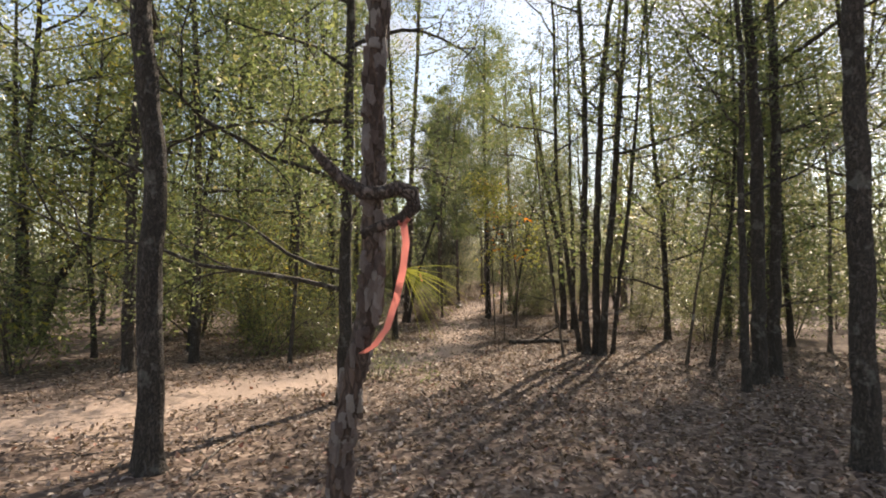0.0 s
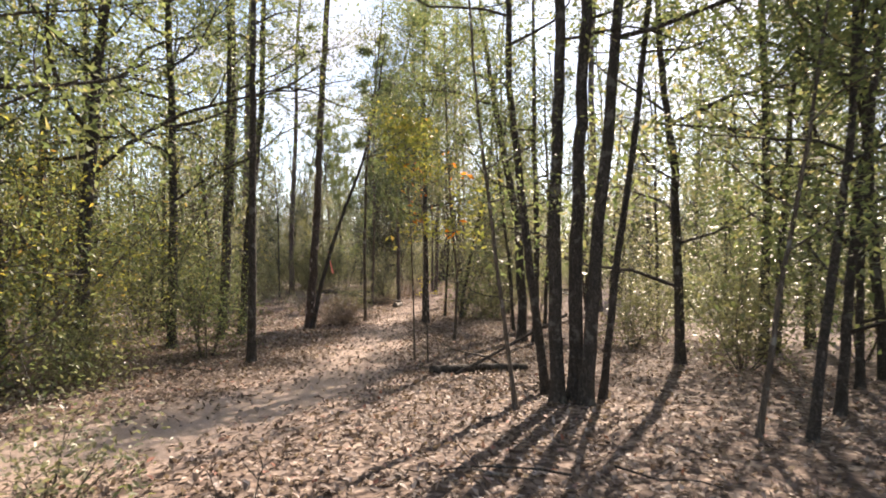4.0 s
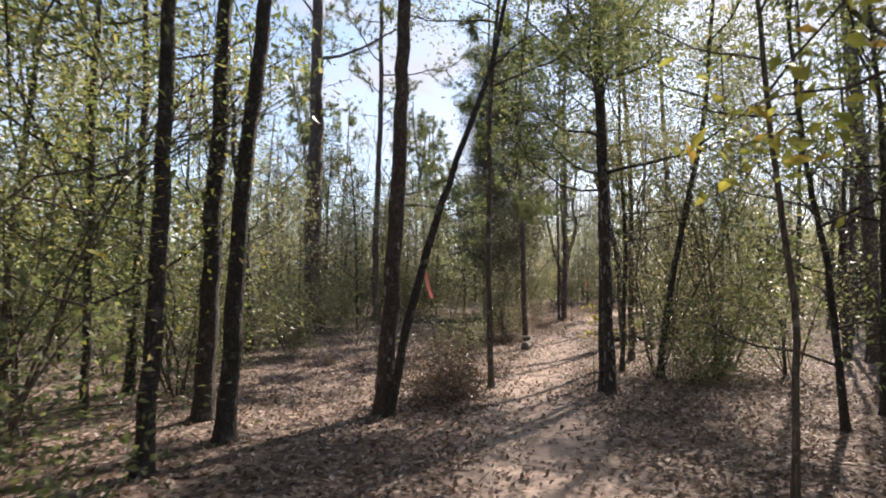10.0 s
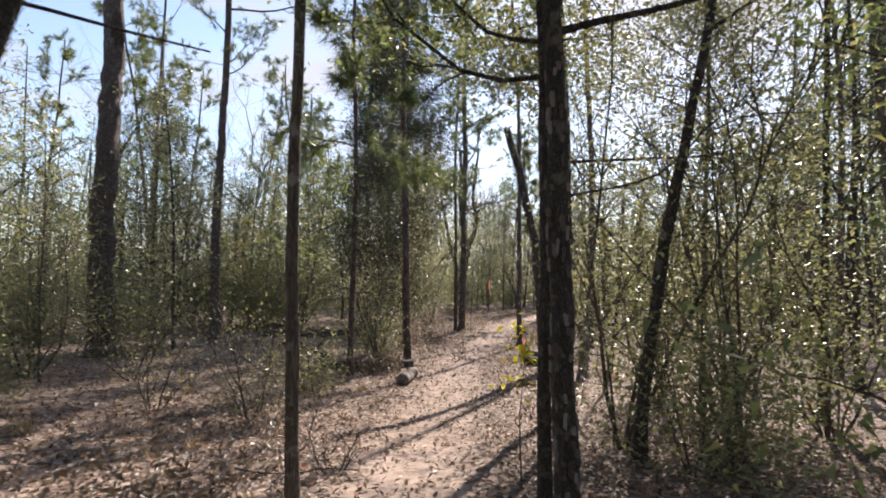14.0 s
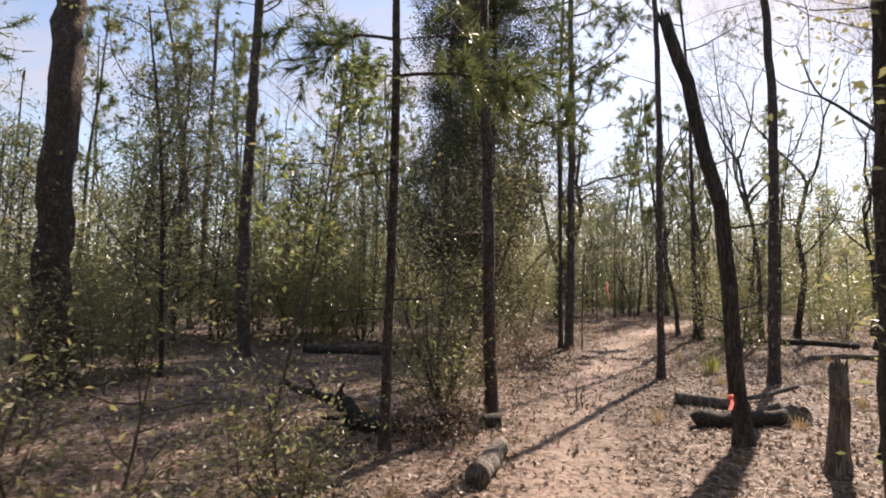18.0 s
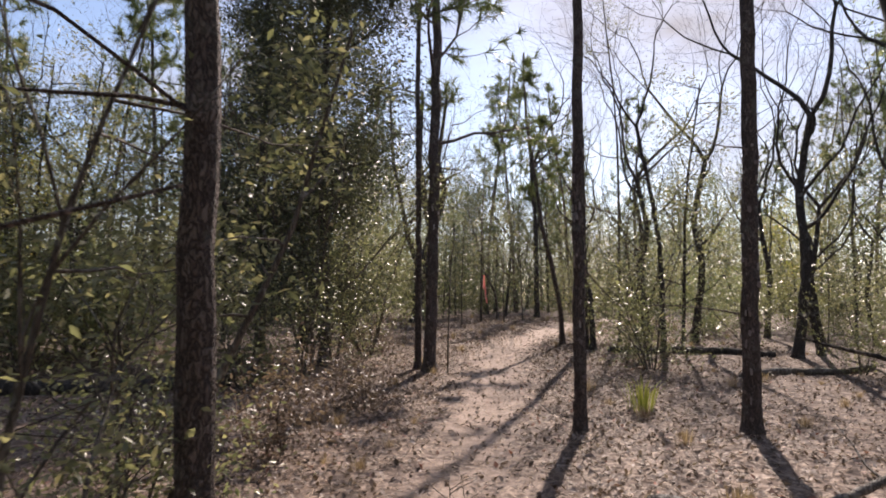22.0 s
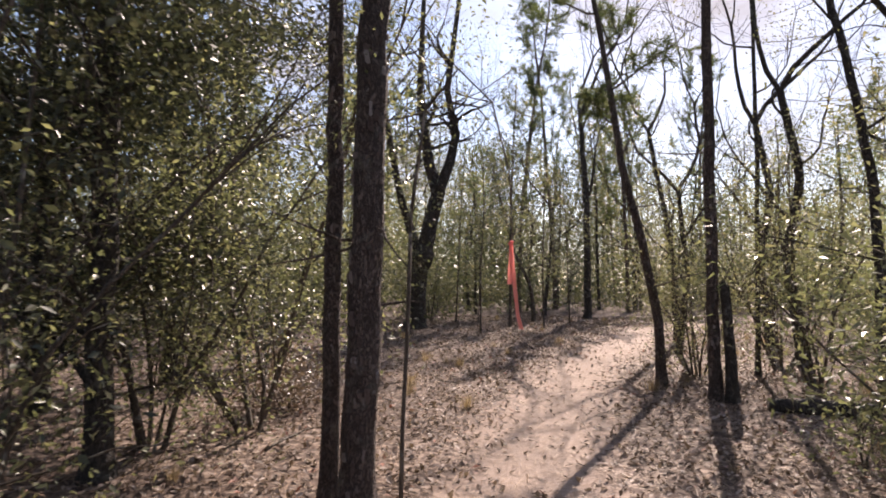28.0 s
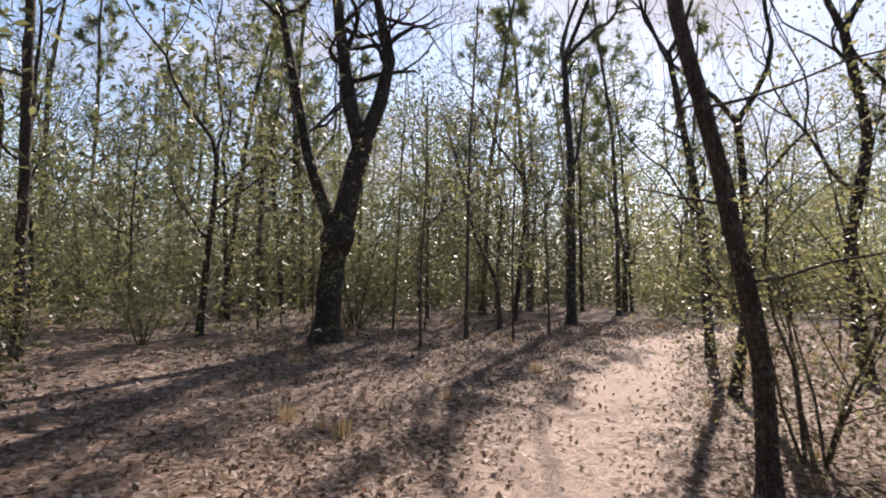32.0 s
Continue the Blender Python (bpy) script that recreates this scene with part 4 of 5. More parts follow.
tree(7.09, 44.72, [(-0.03, 0, 0.7), (-0.06, 0.04, 1.4)], 0.14, 1.4, "dead broken stub leaning against a pine", "stump", limbs=0, skin=BARK_OAK, seed=94, name="dead_stub", taper=0.8, splinters=6)


def fallen(name, a, b, r, label, skin=DEAD, seed=1, category="log", limbs=0, taper=0.8):
    """A fallen trunk from a to b on the ground."""
    rng = np.random.default_rng(seed)
    root = new(name)
    cx, cy = (a[0] + b[0]) / 2, (a[1] + b[1]) / 2
    root.location = (cx, cy, gz(cx, cy))
    tagged(root, label, category)
    n = 14
    pts = []
    for i in range(n):
        s = i / (n - 1)
        x, y = a[0] + (b[0] - a[0]) * s, a[1] + (b[1] - a[1]) * s
        z = gz(x, y) + r * 0.75 + (a[2] if len(a) > 2 else 0) * (1 - s) + (b[2] if len(b) > 2 else 0) * s
        pts.append(np.array([x - cx, y - cy, z - root.location.z]) + rng.normal(0, r * 0.12, 3))
    part("trunk", mesh("trunk", *tube(pts, np.linspace(r, r * taper, n), 12, 0.04, seed), skin, True), root)
    for k in range(limbs):
        q = pts[int(rng.integers(2, n - 1))]
        pc, _, _ = limb(rng, q, unit(rng.normal(0, 1, 3) * (1, 1, 0.3) + (0, 0, 0.3)), rng.uniform(0.4, 1.0), r * 0.3, 0, 3, 2)
        part("broken_branch", mesh("broken_branch", *weld(pc), skin, True), root)
    return root


fallen("fallen_log", (1.5, 14.3), (2.9, 14.9), 0.065, "dark fallen log among pale leaf litter", CHAR, 1, limbs=1)
fallen("fallen_branch", (1.8, 14.2, -0.02), (3.3, 14.05, 0.85), 0.022, "thin dead branch arching up from the leaves", CHAR, 2, "branch", 2)
fallen("fallen_log", (-0.75, 31.75), (0.95, 32.2), 0.11, "dark fallen log beside the bush", CHAR, 3)
fallen("log_piece", (0.72, 30.0), (0.92, 31.1), 0.1, "grey weathered cut log", DEAD, 4)
fallen("fallen_log", (3.4, 34.1), (4.25, 33.7), 0.1, "short weathered log of a loose pile", DEAD, 5)
fallen("fallen_log", (3.2, 32.55), (4.3, 32.75), 0.11, "thick dark log lying behind the snag", CHAR, 6)
fallen("log_piece", (4.35, 33.25), (4.6, 32.9), 0.12, "thick short cut log beside the snag", DEAD, 21)
fallen("fallen_branch", (3.95, 33.6, 0.12), (4.9, 33.75, 0.3), 0.035, "slanting weathered branch of a loose pile", DEAD, 7, "branch", 1)
fallen("fallen_log", (7.3, 44.3), (10.9, 43.4), 0.09, "long fallen trunk in open woodland", CHAR, 8)
fallen("fallen_log", (8.2, 40.5), (11.5, 41.3), 0.07, "long fallen trunk in open woodland", DEAD, 9)
fallen("fallen_log", (-3.6, 39.6), (-0.4, 40.0), 0.12, "dark fallen trunk at the edge of a hollow", CHAR, 10)

root_mass = tagged(new("upturned_root"), "gnarled dark root that rises from the end of a fallen log", "root")
root_mass.location = (-0.75, 31.8, gz(-0.75, 31.8))
crook = [(0.2, 0.08, 0.06), (0.06, 0.0, 0.13), (-0.04, -0.02, 0.27), (-0.1, 0.03, 0.33), (-0.26, 0.08, 0.31), (-0.4, 0.14, 0.36), (-0.6, 0.2, 0.37), (-0.78, 0.26, 0.45), (-0.9, 0.3, 0.42)]
part("main_root", mesh("main_root", *tube(crook, [0.11, 0.12, 0.1, 0.075, 0.055, 0.06, 0.045, 0.05, 0.02], 10, 0.2, 3), CHAR, True), root_mass)
for k, (start, way, ln) in enumerate([((0.0, 0.0, 0.2), (-0.2, -0.8, 0.35), 0.3), ((-0.08, 0.0, 0.3), (0.35, -0.2, 0.8), 0.22), ((0.05, 0, 0.12), (-0.7, -0.5, 0.05), 0.4), ((-0.4, 0.14, 0.36), (-0.2, -0.3, 0.6), 0.2)]):
    pts, _ = bend(np.random.default_rng(17 + k), start, unit(np.array(way)), ln, 5, 0.3, 0)
    part("root_end", mesh("root_end", *tube(pts, np.linspace(0.045, 0.01, 6), 7, 0.1, 4 + k), CHAR, True), root_mass)
for k, (x, y) in enumerate([(0.62, 31.6), (0.2, 31.35), (0.45, 31.9), (-0.1, 31.5)]):   # dry grass round the bush
    shrub(x, y, 0.32, 0.4, "dry brown low bush with withered leaves", LEAF_RUST, 7, 3, 0.045, 0.1, 170 + k)

# bushes
shrub(0.3, 32.5, 3.0, 1.0, "upright bush of pale thin stems with small leaves", LEAF_OLIVE, 12, 6, 0.052, 0.16, 101)
for i, (x, y, h, w, lf) in enumerate([(2.9, 26.0, 4.2, 1.7, LEAF_WAX), (3.9, 25.7, 3.4, 1.8, LEAF_WAX), (4.6, 27.2, 4.6, 1.8, LEAF_OLIVE), (4.3, 28.6, 4.2, 1.2, LEAF_OLIVE), (5.4, 26.4, 3.0, 1.8, LEAF_WAX), (3.2, 24.9, 1.2, 1.2, LEAF_WAX)]):
    shrub(x, y, h, w, "leafy evergreen bush with glossy leaves", lf, 8, 7, 0.065, 0.3, 110 + i, group="thicket of glossy bushes")
for i, (x, y, h, w, lf, per) in enumerate([(-2.6, 13.6, 1.1, 1.0, LEAF_WAX, 9), (-2.0, 16.0, 2.0, 0.9, LEAF_GREEN, 8), (-3.4, 12.4, 2.4, 1.6, LEAF_GREEN, 10), (-0.9, 9.6, 0.5, 0.6, LEAF_OLIVE_SHADED, 3), (0.3, 8.9, 0.4, 0.4, LEAF_GREEN, 4),
                                      (-1.1, 27.6, 1.3, 0.9, LEAF_OLIVE, 3), (-0.6, 29.3, 1.0, 0.7, LEAF_OLIVE, 4), (-2.4, 28.0, 0.9, 0.9, LEAF_OLIVE, 1), (-3.6, 30.4, 1.6, 1.0, LEAF_OLIVE, 2), (-4.4, 44.6, 2.8, 2.0, LEAF_DARK, 10), (-5.6, 31.0, 2.8, 2.0, LEAF_OLIVE, 7),
                                      (0.0, 34.4, 1.6, 1.0, LEAF_WAX, 5), (0.7, 36.0, 0.7, 0.6, LEAF_RUST, 4), (1.5, 38.2, 0.6, 0.6, LEAF_RUST, 4), (-0.2, 39.9, 1.8, 1.2, LEAF_WAX, 6), (0.6, 41.2, 4.0, 1.3, LEAF_WAX, 10),
                                      (1.7, 43.6, 4.6, 1.7, LEAF_WAX, 15), (1.0, 43.0, 5.0, 1.6, LEAF_WAX, 14), (7.5, 46.4, 2.6, 1.2, LEAF_OLIVE, 10), (8.8, 45.6, 3.4, 1.3, LEAF_OLIVE, 6), (7.0, 42.4, 0.9, 0.8, LEAF_WAX, 2), (9.2, 47.0, 3.4, 1.6, LEAF_OLIVE, 7),
                                      (-0.3, 23.2, 0.6, 0.7, LEAF_RUST, 9), (-0.6, 22.6, 0.5, 0.6, LEAF_RUST, 9), (0.1, 25.2, 0.5, 0.5, LEAF_RUST, 7), (2.0, 33.8, 0.45, 0.5, LEAF_RUST, 5), (1.9, 44.6, 0.5, 0.7, LEAF_RUST, 6)]):
    shrub(x, y, h, w, "dry brown low bush with withered leaves" if lf is LEAF_RUST else "loose bush with small green leaves", lf, 6, int(per * 1.5), 0.05, 0.22, 130 + i)
for i, (x, y, h, w) in enumerate([(-4.3, 16.7, 3.6, 1.5), (-5.3, 18.2, 4.2, 1.7), (-4.4, 19.6, 3.4, 1.5), (-3.9, 13.6, 3.0, 1.3), (-6.0, 15.9, 4.0, 1.8), (-4.2, 22.4, 3.0, 1.5)]):
    shrub(x, y, h, w, "dense olive-green bush in the shade of oaks", LEAF_GREEN if i % 3 else LEAF_BRIGHT, 8, 8, 0.062, 0.28, 180 + i, group="shady bushes")
for i, (x, y, h, r) in enumerate([(4.7, 28.0, 7.2, 1.5), (2.4, 26.4, 7.5, 1.5)]):
    tree(x, y, [(0.1, 0, 2.4), (0.2 - 0.2 * i, 0, 4.4)], 0.09, h, "slender olive-leaved tree above a glossy thicket", seed=190 + i, group="slender leafy trees", **make(BROAD, low=0.34, limbs=16, reach=r, per=28, size=0.066, leaf=LEAF_OLIVE, forks=5))
# ---- woods all around, from a few grown patterns ----
MID = dict(skin=BARK_OAK, at_origin=True, coarse=True, twigs=2, forks=5, ratio=0.5, spread=0.32)
PATTERNS = [
    tree(0, 0, [(0.1, 0, 2.5)], 0.13, 7.5, "leafy understory tree with small green leaves", seed=201, low=0.12, limbs=14, reach=2.4, per=9, size=0.118, leaf=LEAF_GREEN, **MID),
    tree(0, 0, [(-0.15, 0.1, 2.2)], 0.11, 6.2, "leafy understory tree with yellow-green leaves", seed=202, low=0.1, limbs=14, reach=2.2, per=9, size=0.115, leaf=LEAF_BRIGHT, **MID),
    tree(0, 0, [(0.05, -0.1, 2.6)], 0.12, 8.5, "olive-green understory tree with a thin trunk", seed=203, low=0.15, limbs=15, reach=2.3, per=9, size=0.111, leaf=LEAF_OLIVE, **MID),
    tree(0, 0, [(0.0, 0.1, 4)], 0.26, 17, "tall pine with a high needle crown", seed=204, at_origin=True, coarse=True, twigs=2, **make(PINE, reach=2.8, limbs=16, low=0.5, needle_len=0.3, needle_wide=0.011, per=15, stubs=0)),
    tree(0, 0, [(0.1, 0.1, 4)], 0.19, 14, "slim pine with drooping needle tufts", seed=205, at_origin=True, coarse=True, twigs=2, **make(PINE, reach=2.2, limbs=18, low=0.3, needle_len=0.3, needle_wide=0.011, per=14, stubs=0)),
    tree(0, 0, [(0.2, 0, 1.8), (0.05, 0.2, 3.2), (0.3, 0.1, 4.4)], 0.19, 4.6, "leafless grey hardwood with fine twigs", seed=206, at_origin=True, coarse=True, **make(BARE, limbs=3, low=0.5, fork=5, split=2, reach=2.1, taper=0.62)),
    tree(0, 0, [(-0.25, 0, 1.5), (-0.1, 0.2, 3)], 0.14, 3.4, "slim leafless hardwood with rising forks", seed=207, at_origin=True, coarse=True, **make(BARE, low=0.5, lift=0.16, limbs=3, fork=5, split=2, reach=2.0, taper=0.65)),
    shrub(0, 0, 3.0, 1.8, "green undergrowth bush with dense leaves", LEAF_GREEN, 8, 9, 0.100, 0.3, 208, at_origin=True, coarse=True, ratio=0.5),
    shrub(0, 0, 2.4, 2.0, "olive undergrowth bush with loose leaves", LEAF_OLIVE, 8, 9, 0.092, 0.3, 209, at_origin=True, coarse=True, ratio=0.5),
    tree(0, 0, [(0.05, 0, 1.5)], 0.05, 4.5, "thin sapling with scattered leaves", seed=210, at_origin=True, coarse=True, **make(THIN, leaf=LEAF_OLIVE, size=0.085, per=5)),
    tree(0, 0, [(0.1, 0, 3)], 0.17, 11, "broad leafy oak with a dark trunk", seed=211, low=0.28, limbs=15, reach=3.0, per=9, size=0.130, leaf=LEAF_GREEN, **MID),
    shrub(0, 0, 3.4, 2.0, "glossy evergreen bush with shining leaves", LEAF_WAX, 9, 9, 0.085, 0.28, 212, at_origin=True, coarse=True, ratio=0.5),
    tree(0, 0, [(0.1, 0, 3)], 0.16, 9, "dark evergreen tree with dense foliage", seed=213, low=0.08, limbs=22, reach=2.0, per=9, size=0.115, leaf=LEAF_DARK, **MID),
]
GROUPS = ["understory trees", "understory trees", "understory trees", "tall pines", "tall pines", "bare hardwoods", "bare hardwoods", "undergrowth", "undergrowth", "saplings", "leafy oaks", "undergrowth", "dark evergreens"]
rng = np.random.default_rng(5)
placed = []


def walk_x(y):
    return float(np.interp(y, LINE_Y, LINE_X))


def plant(kind, x, y, s, lean=2.0):
    m = pose(x, y, gz(x, y) - 0.02, rng.uniform(-lean, lean), rng.uniform(-lean, lean), rng.uniform(0, 360)) @ Matrix.Scale(s, 4)
    ob = copy_thing(PATTERNS[kind], m)
    tagged(ob, group=GROUPS[kind])
    placed.append((x, y))
    return ob


def free(x, y, gap):
    return all((x - a) ** 2 + (y - b) ** 2 > gap * gap for a, b in placed)


def scatter(count, kinds, near, far, y0, y1, gap, s0, s1, side=0):
    made = tries = 0
    while made < count and tries < count * 30:
        tries += 1
        y = rng.uniform(y0, y1)
        sgn = side or (-1 if rng.uniform() < 0.5 else 1)
        x = walk_x(y) + sgn * rng.uniform(near, far)
        if trail_distance(x, y) < 2.6 or not free(x, y, gap):
            continue
        kind = int(kinds[int(rng.integers(len(kinds)))])
        if (kind in (0, 1, 2, 10, 12) and 18 < y < 37 and 2 < x < 12) or (kind in (3, 4) and 25 < y < 37 and 5 < x < 14):   # no broad crowns in this open stretch
            continue
        plant(kind, x, y, rng.uniform(s0, s1))
        made += 1


# dense green at the start
scatter(30, [0, 0, 1, 2, 10], 5.0, 15, 7, 27, 1.7, 0.8, 1.2)
scatter(30, [7, 7, 8, 11, 9], 4.5, 13, 8, 28, 1.4, 0.6, 1.05)
scatter(14, [10, 0, 3, 4], 4.5, 15, -16, 5, 2.2, 0.9, 1.3)
for kind, x, y, s in [(10, 7.2, 16.2, 1.0), (10, 8.6, 13.4, 0.95), (10, 9.6, 18.6, 1.05), (0, 6.7, 13.2, 0.8), (10, -4.4, 11.4, 0.95), (10, -5.4, 17.4, 0.95), (10, -7.0, 15.6, 1.0), (10, -6.0, 20.2, 0.95), (0, -8.0, 18.4, 1.2), (0, -5.0, 22.6, 1.1), (10, -8.6, 13.0, 1.0), (2, 7.5, 21.5, 0.75), (2, 9.5, 22.0, 0.8), (0, 8.8, 17.5, 0.8), (2, 7.2, 24.5, 0.8), (9, 5.6, 20.5, 1.1), (2, 10.5, 19.5, 0.9), (8, 6.2, 15.0, 0.8), (11, 7.6, 18.2, 0.9)]:
    plant(kind, x, y, s)
# more open woods further on
scatter(14, [0, 1, 2, 12], 7.5, 17, 27, 44, 2.0, 0.6, 0.95)
scatter(26, [7, 8, 8, 9, 11], 6.5, 17, 28, 46, 1.4, 0.55, 1.0)
scatter(16, [5, 6, 6, 3, 4], 6, 20, 26, 60, 2.2, 0.8, 1.15)
scatter(30, [0, 1, 2, 2, 9, 9], 4.5, 17, 50, 68, 1.7, 0.5, 0.8)
scatter(30, [7, 8, 8, 11, 9], 5.0, 18, 48, 68, 1.3, 0.5, 0.95)
scatter(14, [3, 4, 5, 6], 3.5, 22, 58, 84, 2.2, 0.8, 1.1)
scatter(22, [5, 6, 6, 4], 7.5, 24, 48, 76, 2.0, 0.75, 1.1)
scatter(34, [7, 8, 11, 11, 9], 5.0, 17, 53, 72, 1.2, 0.6, 1.05)
scatter(18, [0, 2, 12, 8, 7], 3.5, 14, 57, 74, 1.8, 0.6, 0.9)
# tall trees added towards the sun so that their crowns shade the walk
scatter(18, [3, 4, 10, 10, 5], 6.5, 20, 30, 66, 2.4, 1.0, 1.3, 1)
for k, (x, y, s) in enumerate([(10.5, 46.2, 1.1), (12.2, 43.6, 1.15), (10.6, 49.5, 1.0), (13.6, 47.6, 1.2), (12.5, 39.6, 1.1), (8.0, 57.5, 1.0), (15.0, 42.0, 1.2), (6.0, 60.5, 1.0), (11.4, 36.0, 1.1), (1.2, 57.5, 0.9), (-1.5, 54.0, 0.9)]):
    plant(5 + k % 2, x, y, s)
scatter(26, [5, 6, 6], 4.5, 17, 44, 62, 1.9, 0.75, 1.1, 1)
scatter(16, [5, 6, 4], 7, 20, 46, 66, 2.0, 0.75, 1.1, -1)
for k in range(60):
    x, y = rng.uniform(-8, 26), rng.uniform(58, 78)
    if trail_distance(x, y) > 2.8 and free(x, y, 1.5):
        plant(int(rng.choice([5, 6, 4, 9, 11, 8, 2])), x, y, rng.uniform(0.75, 1.1))
# leafy saplings right of the footpath's last stretch
for k in range(46):
    x, y = rng.uniform(6.6, 17), rng.uniform(40.5, 58)
    if x > walk_x(y) + 2.2 and trail_distance(x, y) > 2.2 and free(x, y, 1.1):
        plant(int(rng.choice([9, 9, 2, 11, 8])), x, y, rng.uniform(0.55, 0.95))
# the oak at (4.8, 22.4) and tree at (3.8, 21.3) are added to shade the path
for kind, x, y, s in [(5, -7.6, 30.6, 1.15), (2, -4.6, 35.0, 0.72), (8, -5.6, 34.4, 0.9), (2, -4.8, 43.4, 0.68), (2, -3.0, 45.0, 0.65), (2, -6.6, 44.6, 0.75), (0, -8.6, 41.4, 0.7), (12, -5.5, 43.6, 0.6), (12, -6.9, 41.8, 0.55), (4, -8.8, 44.5, 0.9), (3, -10.5, 49.0, 0.95), (4, -6.2, 51.0, 0.8), (10, 4.8, 22.4, 0.62), (0, 3.8, 21.3, 0.7), (5, 9.7, 47.2, 1.0), (6, 8.3, 48.7, 0.9), (9, 5.2, 52.4, 0.95), (9, 6.9, 53.1, 1.0), (9, 4.9, 55.0, 1.0), (9, 8.0, 54.6, 0.9), (9, 2.3, 54.8, 0.9), (4, 7.8, 60.4, 0.85), (3, 9.6, 62.0, 0.7)]:
    plant(kind, x, y, s)
# dark thickets beside the hollow
for kind, x, y, s in [(8, -4.6, 42.2, 1.1), (12, -7.6, 40.6, 0.5), (11, -2.8, 42.4, 0.95), (8, -7.2, 30.6, 1.1), (7, -3.8, 43.6, 0.9), (8, -6.2, 42.0, 1.2), (11, -8.0, 38.6, 0.9), (12, -8.4, 36.5, 0.5), (9, -5.0, 30.2, 0.9), (2, -8.5, 33.0, 0.7), (2, -4.4, 44.0, 0.75), (9, -3.0, 42.6, 1.0), (4, 1.0, 58.0, 0.75), (4, 2.7, 60.0, 0.7)]:
    plant(kind, x, y, s)
# growth behind the bend that closes the walk
for k in range(34):
    x, y = rng.uniform(5, 27), rng.uniform(61.5, 74)
    if trail_distance(x, y) > 2.8 and free(x, y, 1.6):
        plant(int(rng.choice([2, 0, 12, 4, 3, 8, 11, 7, 9])), x, y, rng.uniform(0.65, 1.05))
# thick growth on both sides that closes the view
scatter(32, [0, 2, 2, 3, 4, 10, 12, 5], 15, 30, -14, 66, 2.2, 0.85, 1.25)
for k in range(14):
    x, y = rng.uniform(-14, 14), rng.uniform(-36, -8)
    if free(x, y, 2.4):
        plant(int(rng.choice([0, 10, 3, 4, 2])), x, y, rng.uniform(0.9, 1.25))
for k, ob in enumerate(PATTERNS):   # the patterns themselves stand far back in the woods
    x, y = -26 + 5.5 * k, 92 + 2 * (k % 3)
    ob.location = (x, y, gz(x, y) - 0.02)
    tagged(ob, group=GROUPS[k])


def far_woods():
    """The woods beyond: broad crowns, pine crowns and bare crowns, with their trunks, too many to count."""
    r = np.random.default_rng(9)
    broad, needle, wood = [], [], []
    made = 0
    while made < 760:
        x, y = r.uniform(-62, 78), r.uniform(-25, 118)
        off = abs(x - walk_x(min(max(y, -10), 70)))
        if off < (17 if y < 56 else 5 if y < 61 else 0) or trail_distance(x, y) < 4 or (y < 56 and off > 44) or (y < 8 and r.uniform() < 0.7):
            continue
        if 56 <= y < 76 and off < 17 and r.uniform() < 0.6:
            continue
        made += 1
        z, kind = gz(x, y), r.uniform()
        if kind < 0.56:      # broad leafy crown
            top = r.uniform(4, 9.5)
            n = int(r.integers(15, 24))
            t = r.uniform(0.12, 1, n) ** 0.85
            w = 0.35 * top * np.sin(np.pi * np.clip(t, 0.2, 0.93)) * r.uniform(0.5, 1.0, n)
            an = r.uniform(0, 6.283, n)
            for cx, cy, cz in zip(x + np.cos(an) * w, y + np.sin(an) * w, z + t * top):
                broad.append(np.array([cx, cy, cz]) + r.normal(0, 1, (17, 3)) * (0.55, 0.55, 0.34))
            bole = 0.6 * top
        elif kind < 0.82:    # pine
            top = r.uniform(10, 17)
            n = int(r.integers(20, 30))
            t = r.uniform(0.42, 1, n)
            w = (1.08 - t) * 3.2 * r.uniform(0.3, 1, n)
            an = r.uniform(0, 6.283, n)
            for cx, cy, cz in zip(x + np.cos(an) * w, y + np.sin(an) * w, z + t * top):
                needle.append(np.array([cx, cy, cz]) + r.normal(0, 1, (16, 3)) * (0.34, 0.34, 0.2))
            bole = top
        else:                # bare hardwood
            top = r.uniform(8, 13)
            foot = np.array([x, y, z + top * 0.4])
            for k in range(3):
                an = r.uniform(0, 6.283)
                wood += forked(r, foot + (0, 0, top * 0.12 * k), unit(np.array([math.cos(an), math.sin(an), 1.3])), top * 0.2, 0.06, 3, 0.12, True)
            bole = top * 0.66
        wood.append(tube([(x, y, z - 0.2), (x + r.normal(0, 0.2), y, z + bole * 0.5), (x + r.normal(0, 0.4), y, z + bole)], [0.11, 0.08, 0.03], 5, 0, 0, False))
    low = []
    while len(low) < 1500:
        x, y = (r.uniform(-55, 70), r.uniform(52, 112)) if len(low) < 1150 else (r.uniform(-45, 60), r.uniform(0, 60))
        off = abs(x - walk_x(min(y, 70)))
        if off < (16 if y < 56 else 3.5 if y < 60 else 0) or trail_distance(x, y) < 4.5:
            continue
        h, n = r.uniform(1.2, 4.6), 100
        t = r.uniform(0, 1, n)
        low.append(np.stack([x + r.normal(0, 0.9, n), y + r.normal(0, 0.9, n), gz(x, y) + 0.05 + t * h], 1))
    root = tagged(new("far_woods"), "distant mixed woods of green and olive leaves", "woods", "", "stuff")
    for cen, mats, size, slim in ((np.concatenate(broad), (LEAF_FAR, LEAF_OLIVE_SHADED, LEAF_FAR), 0.24, 0.55), (np.concatenate(low), (LEAF_FAR,), 0.22, 0.6), (np.concatenate(needle), (NEEDLES,), 0.42, 0.16)):
        k = (np.arange(len(cen)) // 300 * 7919) % len(mats)
        for i, mat in enumerate(mats):
            part("leaf_mass", array_mesh("leaf_mass", *leaves(r, cen[k == i], size, slim, plain=True), mat), root)
